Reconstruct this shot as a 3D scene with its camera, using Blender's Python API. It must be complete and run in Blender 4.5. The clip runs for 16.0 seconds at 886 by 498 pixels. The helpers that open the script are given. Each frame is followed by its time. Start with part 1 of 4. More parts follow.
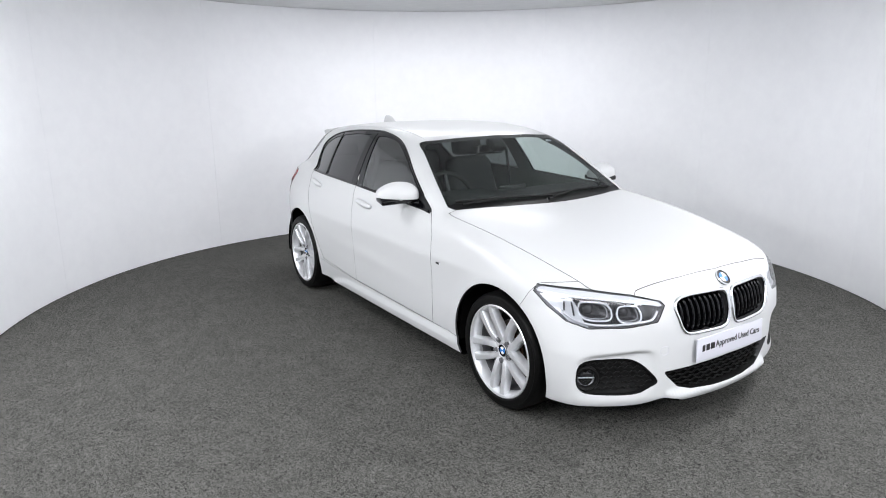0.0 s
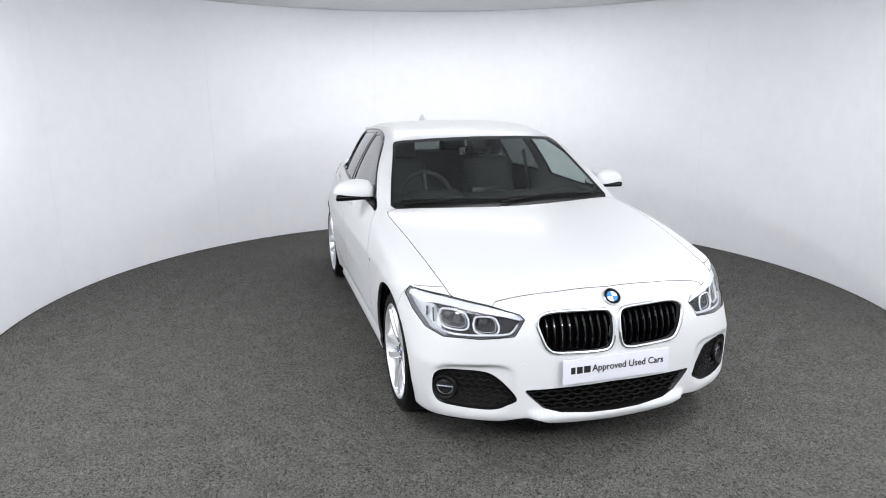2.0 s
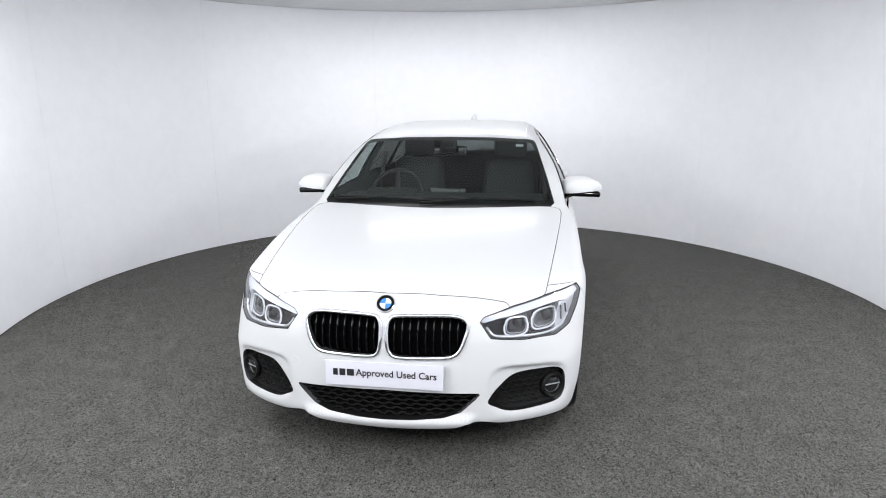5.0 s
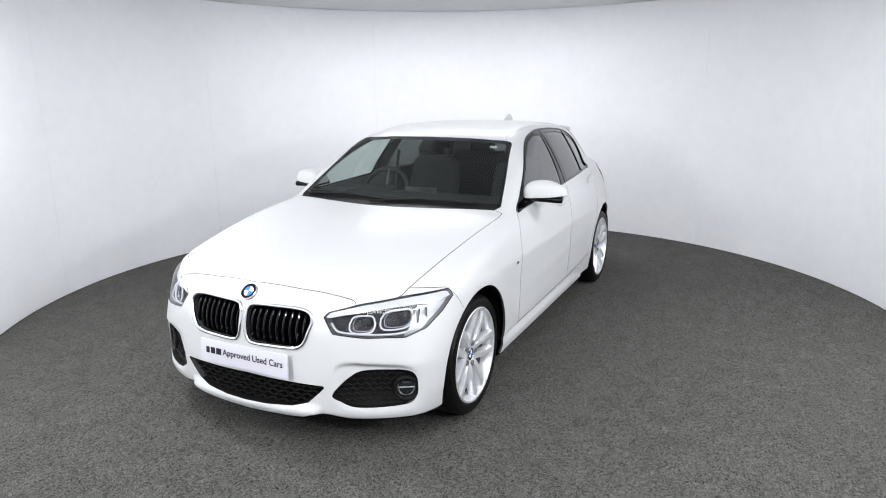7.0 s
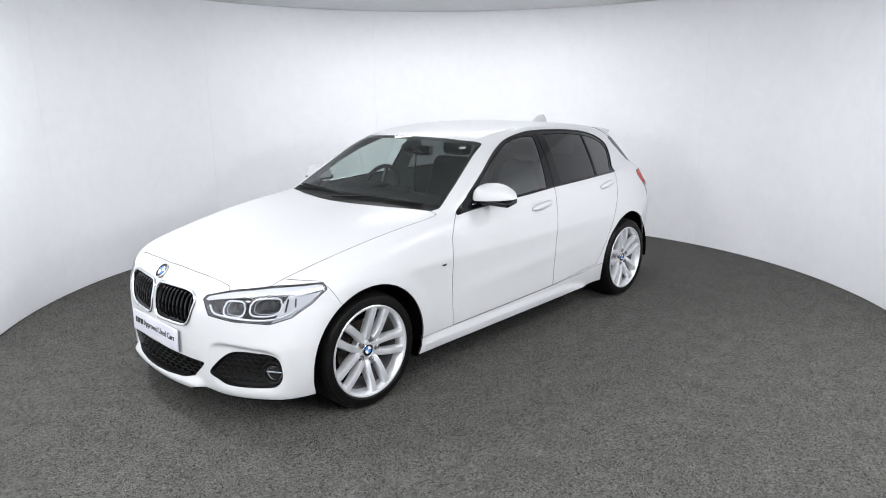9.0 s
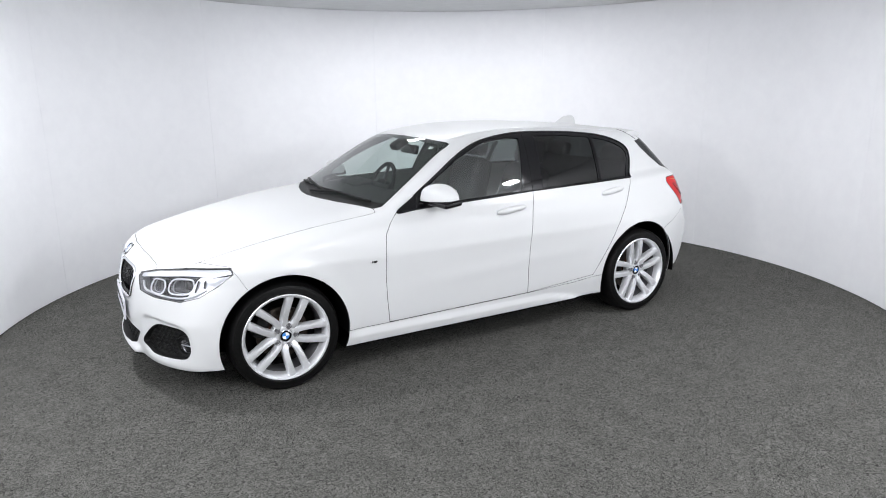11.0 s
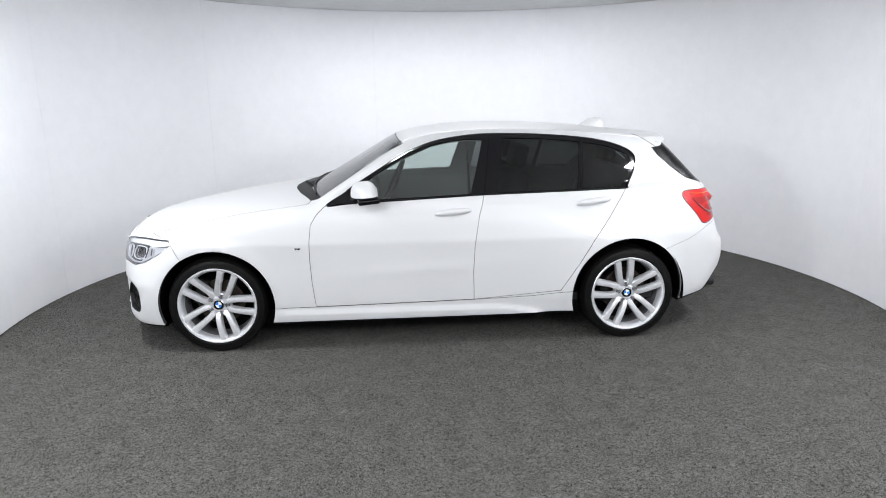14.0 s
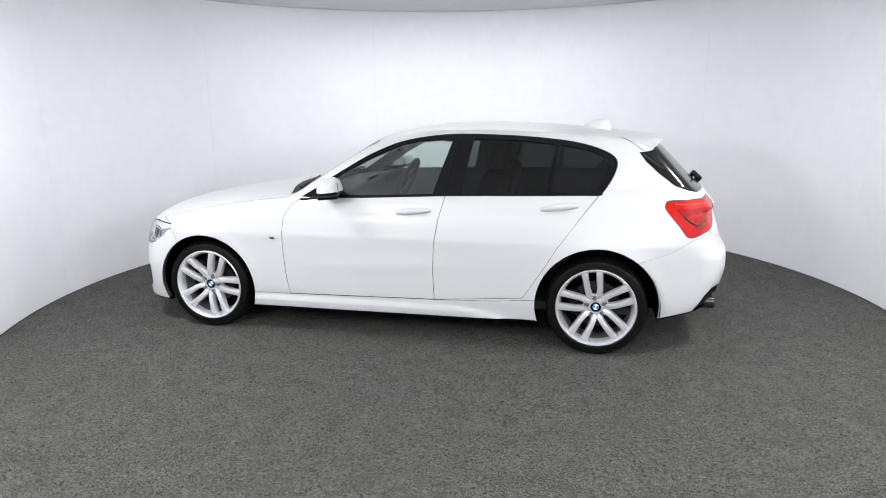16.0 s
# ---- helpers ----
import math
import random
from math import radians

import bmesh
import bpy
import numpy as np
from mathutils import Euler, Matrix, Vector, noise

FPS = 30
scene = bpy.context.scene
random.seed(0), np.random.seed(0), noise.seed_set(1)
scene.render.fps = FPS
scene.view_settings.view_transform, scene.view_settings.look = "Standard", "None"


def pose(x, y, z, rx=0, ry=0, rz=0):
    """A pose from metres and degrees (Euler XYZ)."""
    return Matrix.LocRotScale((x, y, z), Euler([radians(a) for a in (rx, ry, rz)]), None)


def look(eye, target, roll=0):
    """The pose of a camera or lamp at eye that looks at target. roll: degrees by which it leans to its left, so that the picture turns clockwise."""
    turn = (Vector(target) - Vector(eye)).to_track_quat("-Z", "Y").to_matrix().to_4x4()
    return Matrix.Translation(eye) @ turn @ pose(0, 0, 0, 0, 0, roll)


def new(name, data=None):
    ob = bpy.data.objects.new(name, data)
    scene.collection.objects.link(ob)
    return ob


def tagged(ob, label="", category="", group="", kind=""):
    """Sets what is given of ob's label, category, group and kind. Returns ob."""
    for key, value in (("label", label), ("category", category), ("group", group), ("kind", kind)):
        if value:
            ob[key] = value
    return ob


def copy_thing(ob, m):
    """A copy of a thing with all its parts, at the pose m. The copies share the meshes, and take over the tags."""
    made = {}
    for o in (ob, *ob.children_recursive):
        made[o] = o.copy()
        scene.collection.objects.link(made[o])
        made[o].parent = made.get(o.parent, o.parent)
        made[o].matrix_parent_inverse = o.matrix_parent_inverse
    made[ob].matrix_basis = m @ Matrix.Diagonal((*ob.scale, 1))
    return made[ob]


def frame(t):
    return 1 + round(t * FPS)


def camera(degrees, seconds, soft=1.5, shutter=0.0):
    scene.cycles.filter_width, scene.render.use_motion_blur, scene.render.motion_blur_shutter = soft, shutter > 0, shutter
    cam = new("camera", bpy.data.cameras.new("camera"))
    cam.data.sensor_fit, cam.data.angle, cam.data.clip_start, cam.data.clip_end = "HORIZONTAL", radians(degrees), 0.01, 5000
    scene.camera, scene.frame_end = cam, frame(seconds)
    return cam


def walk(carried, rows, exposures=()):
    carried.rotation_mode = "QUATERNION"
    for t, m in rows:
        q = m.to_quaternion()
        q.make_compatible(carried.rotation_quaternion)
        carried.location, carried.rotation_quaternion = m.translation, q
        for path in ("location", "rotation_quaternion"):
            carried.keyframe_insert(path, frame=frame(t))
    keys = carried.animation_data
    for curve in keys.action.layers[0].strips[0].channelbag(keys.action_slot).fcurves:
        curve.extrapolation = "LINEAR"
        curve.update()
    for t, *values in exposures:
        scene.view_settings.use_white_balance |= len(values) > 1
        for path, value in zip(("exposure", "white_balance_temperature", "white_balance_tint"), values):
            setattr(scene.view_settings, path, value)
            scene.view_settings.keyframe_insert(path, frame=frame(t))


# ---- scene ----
# ---------------------------------------------------------------- camera
SECONDS = 16.0
cam = camera(68.08, SECONDS, soft=1.0)
EYE = (0.0, -5.003, 1.639)
PITCH, YAW, ROLL = radians(13.53), radians(-1.013), -0.504
AIM = (EYE[0] + math.sin(YAW) * math.cos(PITCH), EYE[1] + math.cos(YAW) * math.cos(PITCH), EYE[2] - math.sin(PITCH))
walk(cam, [(0.0, look(EYE, AIM, ROLL)), (SECONDS, look(EYE, AIM, ROLL))])

# turn of the turntable in degrees, by seconds
TURN = [(0.0, -55.70), (0.5, -59.71), (1.0, -64.05), (1.5, -68.19), (2.0, -72.94), (2.5, -77.14), (3.0, -81.38),
        (3.5, -85.58), (4.0, -89.82), (4.5, -94.08), (5.0, -98.36), (5.5, -102.64), (6.0, -106.92), (6.5, -111.19), (7.0, -115.52), (7.5, -119.76),
        (8.0, -124.26), (8.5, -128.43), (9.0, -132.70), (9.5, -136.90), (10.0, -141.10), (10.5, -145.29), (11.0, -149.48), (11.5, -153.66),
        (12.0, -157.90), (12.5, -162.09), (13.0, -166.31), (13.5, -170.50), (14.0, -174.81), (14.5, -179.11),
        (15.0, -183.41), (15.5, -187.57), (16.0, -191.70)]
CAR_X, CAR_Y = 0.260, 0.033          # the car's middle on the turntable
WALL_R, CEIL_Z = 3.27, 2.562

# ---------------------------------------------------------------- light
world = bpy.data.worlds.new("studio_world")
world.use_nodes = True
world.node_tree.nodes["Background"].inputs[0].default_value = (0.9, 0.92, 1.0, 1)
world.node_tree.nodes["Background"].inputs[1].default_value = 0.05
scene.world = world
scene.view_settings.exposure = -0.39


def area(name, x, y, z, sx, sy, watts, target, colour=(1.0, 0.985, 0.97), shape="RECTANGLE"):
    data = bpy.data.lights.new(name, "AREA")
    data.shape, data.size, data.size_y = shape, sx, sy
    data.energy, data.color = watts, colour
    ob = new(name, data)
    ob.matrix_world = look((x, y, z), target)
    return ob


COOL = (0.955, 0.965, 1.0)
for sx in (-1, 1):
    px = sx * 2.38 if sx < 0 else 2.58
    area("ceiling_led_panel", px, -1.32, CEIL_Z - 0.03, 0.18, 0.18, 57, (px, -1.32, 0.0), COOL)
area("ceiling_led_strip", 0.0, 1.75, CEIL_Z - 0.03, 2.2, 0.35, 56, (0.0, 1.75, 0.0), COOL)
# unseen fill lamp, added above the booth to brighten car and walls
area("booth_fill_light", 0.0, -4.3, CEIL_Z - 0.03, 4.8, 1.6, 138, (0.0, -4.3, 0.0), COOL)
area("softbox_east", 2.55, -4.5, 2.05, 0.30, 0.30, 66, (-0.8, 0.6, 0.8), COOL)
area("softbox_west", -2.55, -4.5, 2.05, 0.30, 0.30, 68, (0.8, 0.6, 0.8), COOL)

# ---------------------------------------------------------------- materials


def shader(name, colour=(0.8, 0.8, 0.8), rough=0.5, metal=0.0, coat=0.0, spec=0.5):
    m = bpy.data.materials.new(name)
    m.use_nodes = True
    b = m.node_tree.nodes["Principled BSDF"]
    b.inputs["Base Color"].default_value = (*colour, 1)
    b.inputs["Roughness"].default_value = rough
    b.inputs["Metallic"].default_value = metal
    b.inputs["Coat Weight"].default_value = coat
    b.inputs["Coat Roughness"].default_value = 0.03
    b.inputs["Specular IOR Level"].default_value = spec
    return m


def node(m, kind, **inputs):
    n = m.node_tree.nodes.new(kind)
    for k, v in inputs.items():
        n.inputs[k.replace("_", " ")].default_value = v
    return n


def link(m, a, b):
    m.node_tree.links.new(a, b)


def bsdf(m):
    return m.node_tree.nodes["Principled BSDF"]


def grain(m, scale, low, high, detail=4.0, bump=0.0, second=None, sharp=0.16, curl=0.0):
    """Colour between low and high by noise at scale, with fine relief."""
    tc = m.node_tree.nodes.new("ShaderNodeTexCoord")
    n = node(m, "ShaderNodeTexNoise", Scale=scale, Detail=detail, Roughness=0.65, Distortion=curl)
    link(m, tc.outputs["Object"], n.inputs["Vector"])
    ramp = m.node_tree.nodes.new("ShaderNodeValToRGB")
    ramp.color_ramp.elements[0].position, ramp.color_ramp.elements[1].position = 0.5 - sharp, 0.5 + sharp
    ramp.color_ramp.elements[0].color, ramp.color_ramp.elements[1].color = (*low, 1), (*high, 1)
    link(m, n.outputs["Fac"], ramp.inputs["Fac"])
    out = ramp.outputs["Color"]
    if second:
        n2 = node(m, "ShaderNodeTexNoise", Scale=second[0], Detail=3.0)
        link(m, tc.outputs["Object"], n2.inputs["Vector"])
        mr = node(m, "ShaderNodeMapRange", From_Min=0.35, From_Max=0.65, To_Min=1.0 - second[1], To_Max=1.0 + second[1])
        link(m, n2.outputs["Fac"], mr.inputs["Value"])
        mix = m.node_tree.nodes.new("ShaderNodeMix")
        mix.data_type, mix.blend_type = "RGBA", "MULTIPLY"
        mix.inputs["Factor"].default_value = 1.0
        link(m, out, mix.inputs["A"])
        link(m, mr.outputs["Result"], mix.inputs["B"])
        out = mix.outputs["Result"]
    link(m, out, bsdf(m).inputs["Base Color"])
    if bump:
        bp = node(m, "ShaderNodeBump", Strength=bump, Distance=0.004)
        link(m, n.outputs["Fac"], bp.inputs["Height"])
        link(m, bp.outputs["Normal"], bsdf(m).inputs["Normal"])
    return m


def glass(name, tint, gloss_rough=0.02, mirror=0.05, rise=4.5):
    """Thin tinted pane: light passes through in the tint, the surface mirrors by Fresnel."""
    m = bpy.data.materials.new(name)
    m.use_nodes = True
    nt = m.node_tree
    nt.nodes.remove(nt.nodes["Principled BSDF"])
    t = node(m, "ShaderNodeBsdfTransparent")
    t.inputs["Color"].default_value = (*tint, 1)
    gl = node(m, "ShaderNodeBsdfGlossy", Roughness=gloss_rough)
    lw = node(m, "ShaderNodeLayerWeight", Blend=0.5)
    steep = nt.nodes.new("ShaderNodeMath")
    steep.operation = "POWER"
    steep.inputs[1].default_value = rise
    link(m, lw.outputs["Facing"], steep.inputs[0])
    fr = nt.nodes.new("ShaderNodeMath")
    fr.operation = "MULTIPLY_ADD"
    fr.inputs[1].default_value, fr.inputs[2].default_value = 1.0 - mirror, mirror
    link(m, steep.outputs[0], fr.inputs[0])
    mx = nt.nodes.new("ShaderNodeMixShader")
    link(m, fr.outputs[0], mx.inputs[0])
    link(m, t.outputs[0], mx.inputs[1])
    link(m, gl.outputs[0], mx.inputs[2])
    link(m, mx.outputs[0], nt.nodes["Material Output"].inputs["Surface"])
    return m


M_CARPET = grain(shader("carpet", rough=0.95, spec=0.1), 97, (0.0, 0.0, 0.0), (0.158, 0.157, 0.145), 8, 0.03, (7.0, 0.08), 0.105, 2.0)
M_WALL = grain(shader("wall_paint", rough=0.75, spec=0.25), 9, (0.880, 0.888, 0.910), (0.902, 0.910, 0.930), 3, 0.02, (0.7, 0.02))
M_CEIL = grain(shader("ceiling_fabric", rough=0.9), 7, (0.71, 0.72, 0.73), (0.76, 0.77, 0.78), 3, 0.02)
M_WHITE = shader("white_car_paint", (0.61, 0.618, 0.621), 0.42, 0, 0.25)
bsdf(M_WHITE).inputs["Coat Roughness"].default_value = 0.2
M_SEAL_SHADE = shader("dark_seal_gap_shade", (0.05, 0.05, 0.052), 0.8)
M_BLACK = shader("gloss_black_trim", (0.003, 0.003, 0.004), 0.08, 0, 0.0, 0.35)
M_PLASTIC = grain(shader("black_plastic", rough=0.5, spec=0.2), 400, (0.004, 0.004, 0.004), (0.009, 0.009, 0.009), 2, 0.1)
M_MATT = shader("matt_black", (0.003, 0.003, 0.003), 0.9, spec=0.1)
M_RUBBER = grain(shader("tyre_rubber", rough=0.40, spec=0.14), 60, (0.003, 0.003, 0.003), (0.006, 0.006, 0.006), 4, 0.15)
M_ALLOY = grain(shader("silver_alloy", rough=0.32, metal=0.6), 40, (0.78, 0.79, 0.81), (0.84, 0.85, 0.87), 3, 0.0)
M_CHROME = shader("chrome", (0.82, 0.83, 0.85), 0.12, 1.0)
M_GLASS = glass("clear_glass", (0.80, 0.87, 0.845), 0.02, 0.05)
M_SIDE = glass("clear_side_glass", (0.80, 0.88, 0.855), 0.02, 0.155, 3.0)
M_TINT = glass("privacy_glass", (0.135, 0.148, 0.148), 0.03, 0.055, 3.8)
M_REARGLASS = glass("rear_screen_glass", (0.135, 0.148, 0.148), 0.14, 0.07, 3.8)
M_LENS = glass("lamp_lens", (0.92, 0.93, 0.95), 0.02, 0.08)
M_RED = shader("red_lamp_plastic", (0.50, 0.006, 0.006), 0.10, 0, 0.0, 0.35)
M_AMBER = shader("amber_lamp_plastic", (0.75, 0.16, 0.02), 0.12, 0, 1.0)
M_CLOTH = grain(shader("dark_seat_cloth", rough=0.9, spec=0.15), 120, (0.032, 0.034, 0.035), (0.052, 0.054, 0.056), 4, 0.3)
M_LINING = grain(shader("grey_cabin_lining", rough=0.9, spec=0.1), 150, (0.15, 0.16, 0.158), (0.19, 0.20, 0.198), 3, 0.1)
M_DASH = grain(shader("soft_dark_dash", rough=0.7, spec=0.2), 200, (0.022, 0.0225, 0.023), (0.034, 0.035, 0.036), 3, 0.15)
M_PLATE = shader("white_sign_plate", (0.64, 0.64, 0.70), 0.35)
M_INK = shader("black_ink", (0.01, 0.01, 0.011), 0.5)
M_BLUE = shader("blue_enamel", (0.05, 0.22, 0.62), 0.2, 0, 0.6)
M_ENAMEL = shader("white_enamel", (0.85, 0.86, 0.88), 0.2, 0, 0.6)
M_DISC = grain(shader("brake_iron", rough=0.4, metal=0.9), 30, (0.04, 0.032, 0.026), (0.09, 0.075, 0.065), 3, 0.1)
M_LAMP = shader('lamp_housing_silver', (0.74, 0.75, 0.77), 0.28, 0.6)
M_LAMPDARK = shader('lamp_housing_dark', (0.025, 0.025, 0.028), 0.30, 0.3)
M_LAMPGREY = shader('lamp_housing_grey', (0.20, 0.20, 0.21), 0.3, 0.4)
M_CLEAR = shader('frosted_lamp_ring', (0.74, 0.75, 0.78), 0.25, 0.0, 0.5)
M_RING = shader('grey_lamp_ring', (0.55, 0.56, 0.59), 0.25, 0.3, 0.3)
M_MIDRED = shader('dark_red_plastic', (0.30, 0.004, 0.005), 0.12, 0, 0.0, 0.35)
M_DEEPRED = shader('deep_red_plastic', (0.16, 0.004, 0.006), 0.15, 0, 1.0)
M_MIRROR = shader('mirror_glass', (0.75, 0.77, 0.78), 0.03, 1.0)
M_RUST = grain(shader("rusty_hub", rough=0.8), 60, (0.06, 0.025, 0.012), (0.13, 0.06, 0.035), 4, 0.2)

# ---------------------------------------------------------------- mesh helpers


def mesh_object(name, verts, faces, material, parent=None, label="", smooth=True, angle=None):
    me = bpy.data.meshes.new(name)
    me.from_pydata([tuple(map(float, v)) for v in verts], [], [tuple(map(int, f)) for f in faces])
    me.validate()
    me.materials.append(material)
    if smooth:
        me.shade_smooth()
    if angle is not None:
        me.set_sharp_from_angle(angle=radians(angle))
    ob = new(name, me)
    if parent is not None:
        ob.parent = parent
    if label:
        ob["label"] = label
    return ob


def part(name, bm, material, parent=None, label="", smooth=False, angle=35):
    me = bpy.data.meshes.new(name)
    bm.normal_update()
    bm.to_mesh(me)
    bm.free()
    me.materials.append(material)
    if smooth:
        me.shade_smooth()
        me.set_sharp_from_angle(angle=radians(angle))
    ob = new(name, me)
    if parent is not None:
        ob.parent = parent
    if label:
        ob["label"] = label
    return ob


def pchip(xs, ys):
    """Monotone cubic through knots; held beyond the ends."""
    xs, ys = np.array(xs, float), np.array(ys, float)
    h, d = np.diff(xs), np.diff(ys) / np.diff(xs)
    m = np.zeros_like(ys)
    m[0], m[-1] = d[0], d[-1]
    for i in range(1, len(xs) - 1):
        if d[i - 1] * d[i] > 0:
            w1, w2 = 2 * h[i] + h[i - 1], h[i] + 2 * h[i - 1]
            m[i] = (w1 + w2) / (w1 / d[i - 1] + w2 / d[i])

    def f(x):
        x = np.clip(np.asarray(x, float), xs[0], xs[-1])
        i = np.clip(np.searchsorted(xs, x) - 1, 0, len(xs) - 2)
        t = (x - xs[i]) / h[i]
        return ((1 + 2 * t) * (1 - t) ** 2 * ys[i] + t * (1 - t) ** 2 * h[i] * m[i]
                + t * t * (3 - 2 * t) * ys[i + 1] + t * t * (t - 1) * h[i] * m[i + 1])
    return f


def smin(a, b, k):
    h = np.clip(0.5 + 0.5 * (b - a) / k, 0, 1)
    return b * (1 - h) + a * h - k * h * (1 - h)


def smax(a, b, k):
    return -smin(-a, -b, k)


def bell(x, mid, wide):
    return np.exp(-((x - mid) / wide) ** 2)


# ---------------------------------------------------------------- the room


def build_room():
    a0, a1 = radians(-22), radians(202)
    seams = [radians(a) for a in (-22, 4.4, 37.5, 71.0, 106.8, 141.8, 175.8, 202)]
    for k in range(7):                       # curved wall panels that butt with fine seams
        b0, b1 = seams[k] + 0.0002, seams[k + 1] - 0.0002
        vs, fs = [], []
        m = 24
        for i in range(m + 1):
            a = b0 + (b1 - b0) * i / m
            for r, z in ((WALL_R, 0), (WALL_R, CEIL_Z), (WALL_R + 0.08, CEIL_Z), (WALL_R + 0.08, 0)):
                vs.append((r * math.cos(a), r * math.sin(a), z))
        for i in range(m):
            for j in range(4):
                fs.append((4 * i + j, 4 * i + (j + 1) % 4, 4 * i + 4 + (j + 1) % 4, 4 * i + 4 + j))
        fs += [(3, 2, 1, 0), (4 * m, 4 * m + 1, 4 * m + 2, 4 * m + 3)]
        ob = mesh_object("wall_curved_%d" % (k + 1), vs, fs, M_WALL, angle=40)
        tagged(ob, "smooth white curved studio wall panel with fine seam", "wall", "curved wall panels", "structure")
    # turntable floor
    bm = bmesh.new()
    bmesh.ops.create_cone(bm, cap_ends=True, segments=180, radius1=WALL_R - 0.012, radius2=WALL_R - 0.012, depth=0.12,
                          matrix=Matrix.Translation((0, 0, -0.06)))
    disc = part("turntable_floor", bm, M_CARPET)
    tagged(disc, "dark grey speckled carpet on a round turntable floor", "floor", kind="structure")
    # ground slab under everything
    bm = bmesh.new()
    bmesh.ops.create_cube(bm, size=1, matrix=Matrix.Translation((0, -2, -0.19)) @ Matrix.Diagonal((9, 12, 0.12, 1)))
    tagged(part("ground", bm, M_PLASTIC), "plain dark slab under the turntable", "floor", kind="structure")
    # floor of the booth in front of the opening
    x0 = WALL_R * math.cos(a0)
    y0 = WALL_R * math.sin(a0)
    vs, fs = [], []
    m = 40
    for i in range(m + 1):
        a = a1 + (2 * math.pi + a0 - a1) * i / m
        vs += [(WALL_R * math.cos(a), WALL_R * math.sin(a), -0.002), (-x0 + 2 * x0 * i / m, -7.0, -0.002)]
    for i in range(m):
        fs.append((2 * i, 2 * i + 1, 2 * i + 3, 2 * i + 2))
    tagged(mesh_object("floor_booth", vs, fs, M_CARPET), "dark grey carpet in front of the turntable", "floor", kind="structure")

    def slab(name, x0, x1, y0, y1, z0, z1, mat, label):
        bm = bmesh.new()
        bmesh.ops.create_cube(bm, size=1, matrix=Matrix.Translation(((x0 + x1) / 2, (y0 + y1) / 2, (z0 + z1) / 2))
                              @ Matrix.Diagonal((x1 - x0, y1 - y0, z1 - z0, 1)))
        return tagged(part(name, bm, mat), label, name.split("_")[0], kind="structure")
    slab("wall_booth_east", x0, x0 + 0.08, -7.0, y0 - 0.003, 0, CEIL_Z, M_WALL, "plain white side wall of the booth")
    slab("wall_booth_west", -x0 - 0.08, -x0, -7.0, y0 - 0.003, 0, CEIL_Z, M_WALL, "plain white side wall of the booth")
    slab("wall_booth_south", -x0 - 0.08, x0 + 0.08, -7.085, -7.003, 0, CEIL_Z, M_WALL, "plain white end wall of the booth")
    slab("ceiling", -4.4, 4.4, -7.2, 4.4, CEIL_Z + 0.003, CEIL_Z + 0.1, M_CEIL, "plain pale grey studio ceiling")
    return disc

# ---------------------------------------------------------------- the car's surface
# car space: x forward, y to its left, z up, origin on the ground midway between the axles
WHEEL_F, WHEEL_R, WHEEL_Z, TYRE_R = 1.345, -1.345, 0.312, 0.315

side_by_height = pchip([0.15, 0.20, 0.27, 0.31, 0.42, 0.56, 0.66, 0.705, 0.735, 0.82, 0.90, 0.95, 1.00, 1.1],
                       [0.825, 0.838, 0.852, 0.860, 0.869, 0.875, 0.8815, 0.884, 0.880, 0.866, 0.840, 0.815, 0.785, 0.70])
taper_low = pchip([-2.3, -2.0, -1.75, -1.5, -1.2, 1.2, 1.6, 2.0], [-0.30, -0.18, -0.075, -0.02, 0.0, 0.0, -0.01, -0.04])
taper_high = pchip([-2.3, -2.0, -1.75, -1.35, -1.1, -0.7, -0.3, 1.0, 1.6, 2.0], [-0.25, -0.17, -0.10, -0.05, -0.027, -0.008, 0.0, 0.0, -0.02, -0.06])
nose = pchip([0.14, 0.18, 0.22, 0.30, 0.40, 0.50, 0.58, 0.66, 0.72, 0.78, 0.9], [2.02, 2.075, 2.095, 2.10, 2.102, 2.10, 2.095, 2.075, 2.045, 1.99, 1.80])
tail = pchip([0.20, 0.28, 0.40, 0.52, 0.60, 0.66, 0.75, 0.85, 0.95, 1.02, 1.1], [-2.02, -2.12, -2.18, -2.205, -2.20, -2.165, -2.135, -2.10, -2.05, -2.01, -1.93])
deck = pchip([-2.2, -2.0, -1.7, -1.3, -0.8, -0.3, 0.3, 0.7, 0.9, 1.2, 1.5, 1.75, 1.95, 2.1],
             [1.02, 1.035, 1.05, 1.05, 1.045, 1.03, 1.005, 0.986, 0.968, 0.937, 0.895, 0.848, 0.797, 0.745])
deck_fall = pchip([0.5, 0.75, 1.8, 2.05], [0.05, 0.045, 0.17, 0.22])
roof_line = pchip([-1.9, -1.72, -1.5, -1.2, -0.9, -0.6, -0.35, -0.1, 0.1, 0.25, 0.5], [1.30, 1.322, 1.35, 1.382, 1.402, 1.412, 1.410, 1.390, 1.356, 1.322, 1.25])
cabin_half = pchip([-2.0, -1.7, -1.34, -1.0, -0.6, -0.3, 0.2, 0.65, 0.9], [0.58, 0.635, 0.708, 0.764, 0.798, 0.812, 0.814, 0.784, 0.755])
under = pchip([-2.2, -1.75, -1.6, -1.0, 1.0, 1.6, 1.75, 2.0, 2.15], [0.29, 0.235, 0.21, 0.185, 0.172, 0.170, 0.168, 0.150, 0.155])

hem_front = pchip([0.0, 0.10, 0.31, 0.365, 0.41, 0.53, 0.68, 0.80, 0.9], [0.162, 0.164, 0.173, 0.192, 0.192, 0.174, 0.175, 0.174, 0.165])


def arch_r(wx):
    return 0.367 if wx > 0 else 0.382


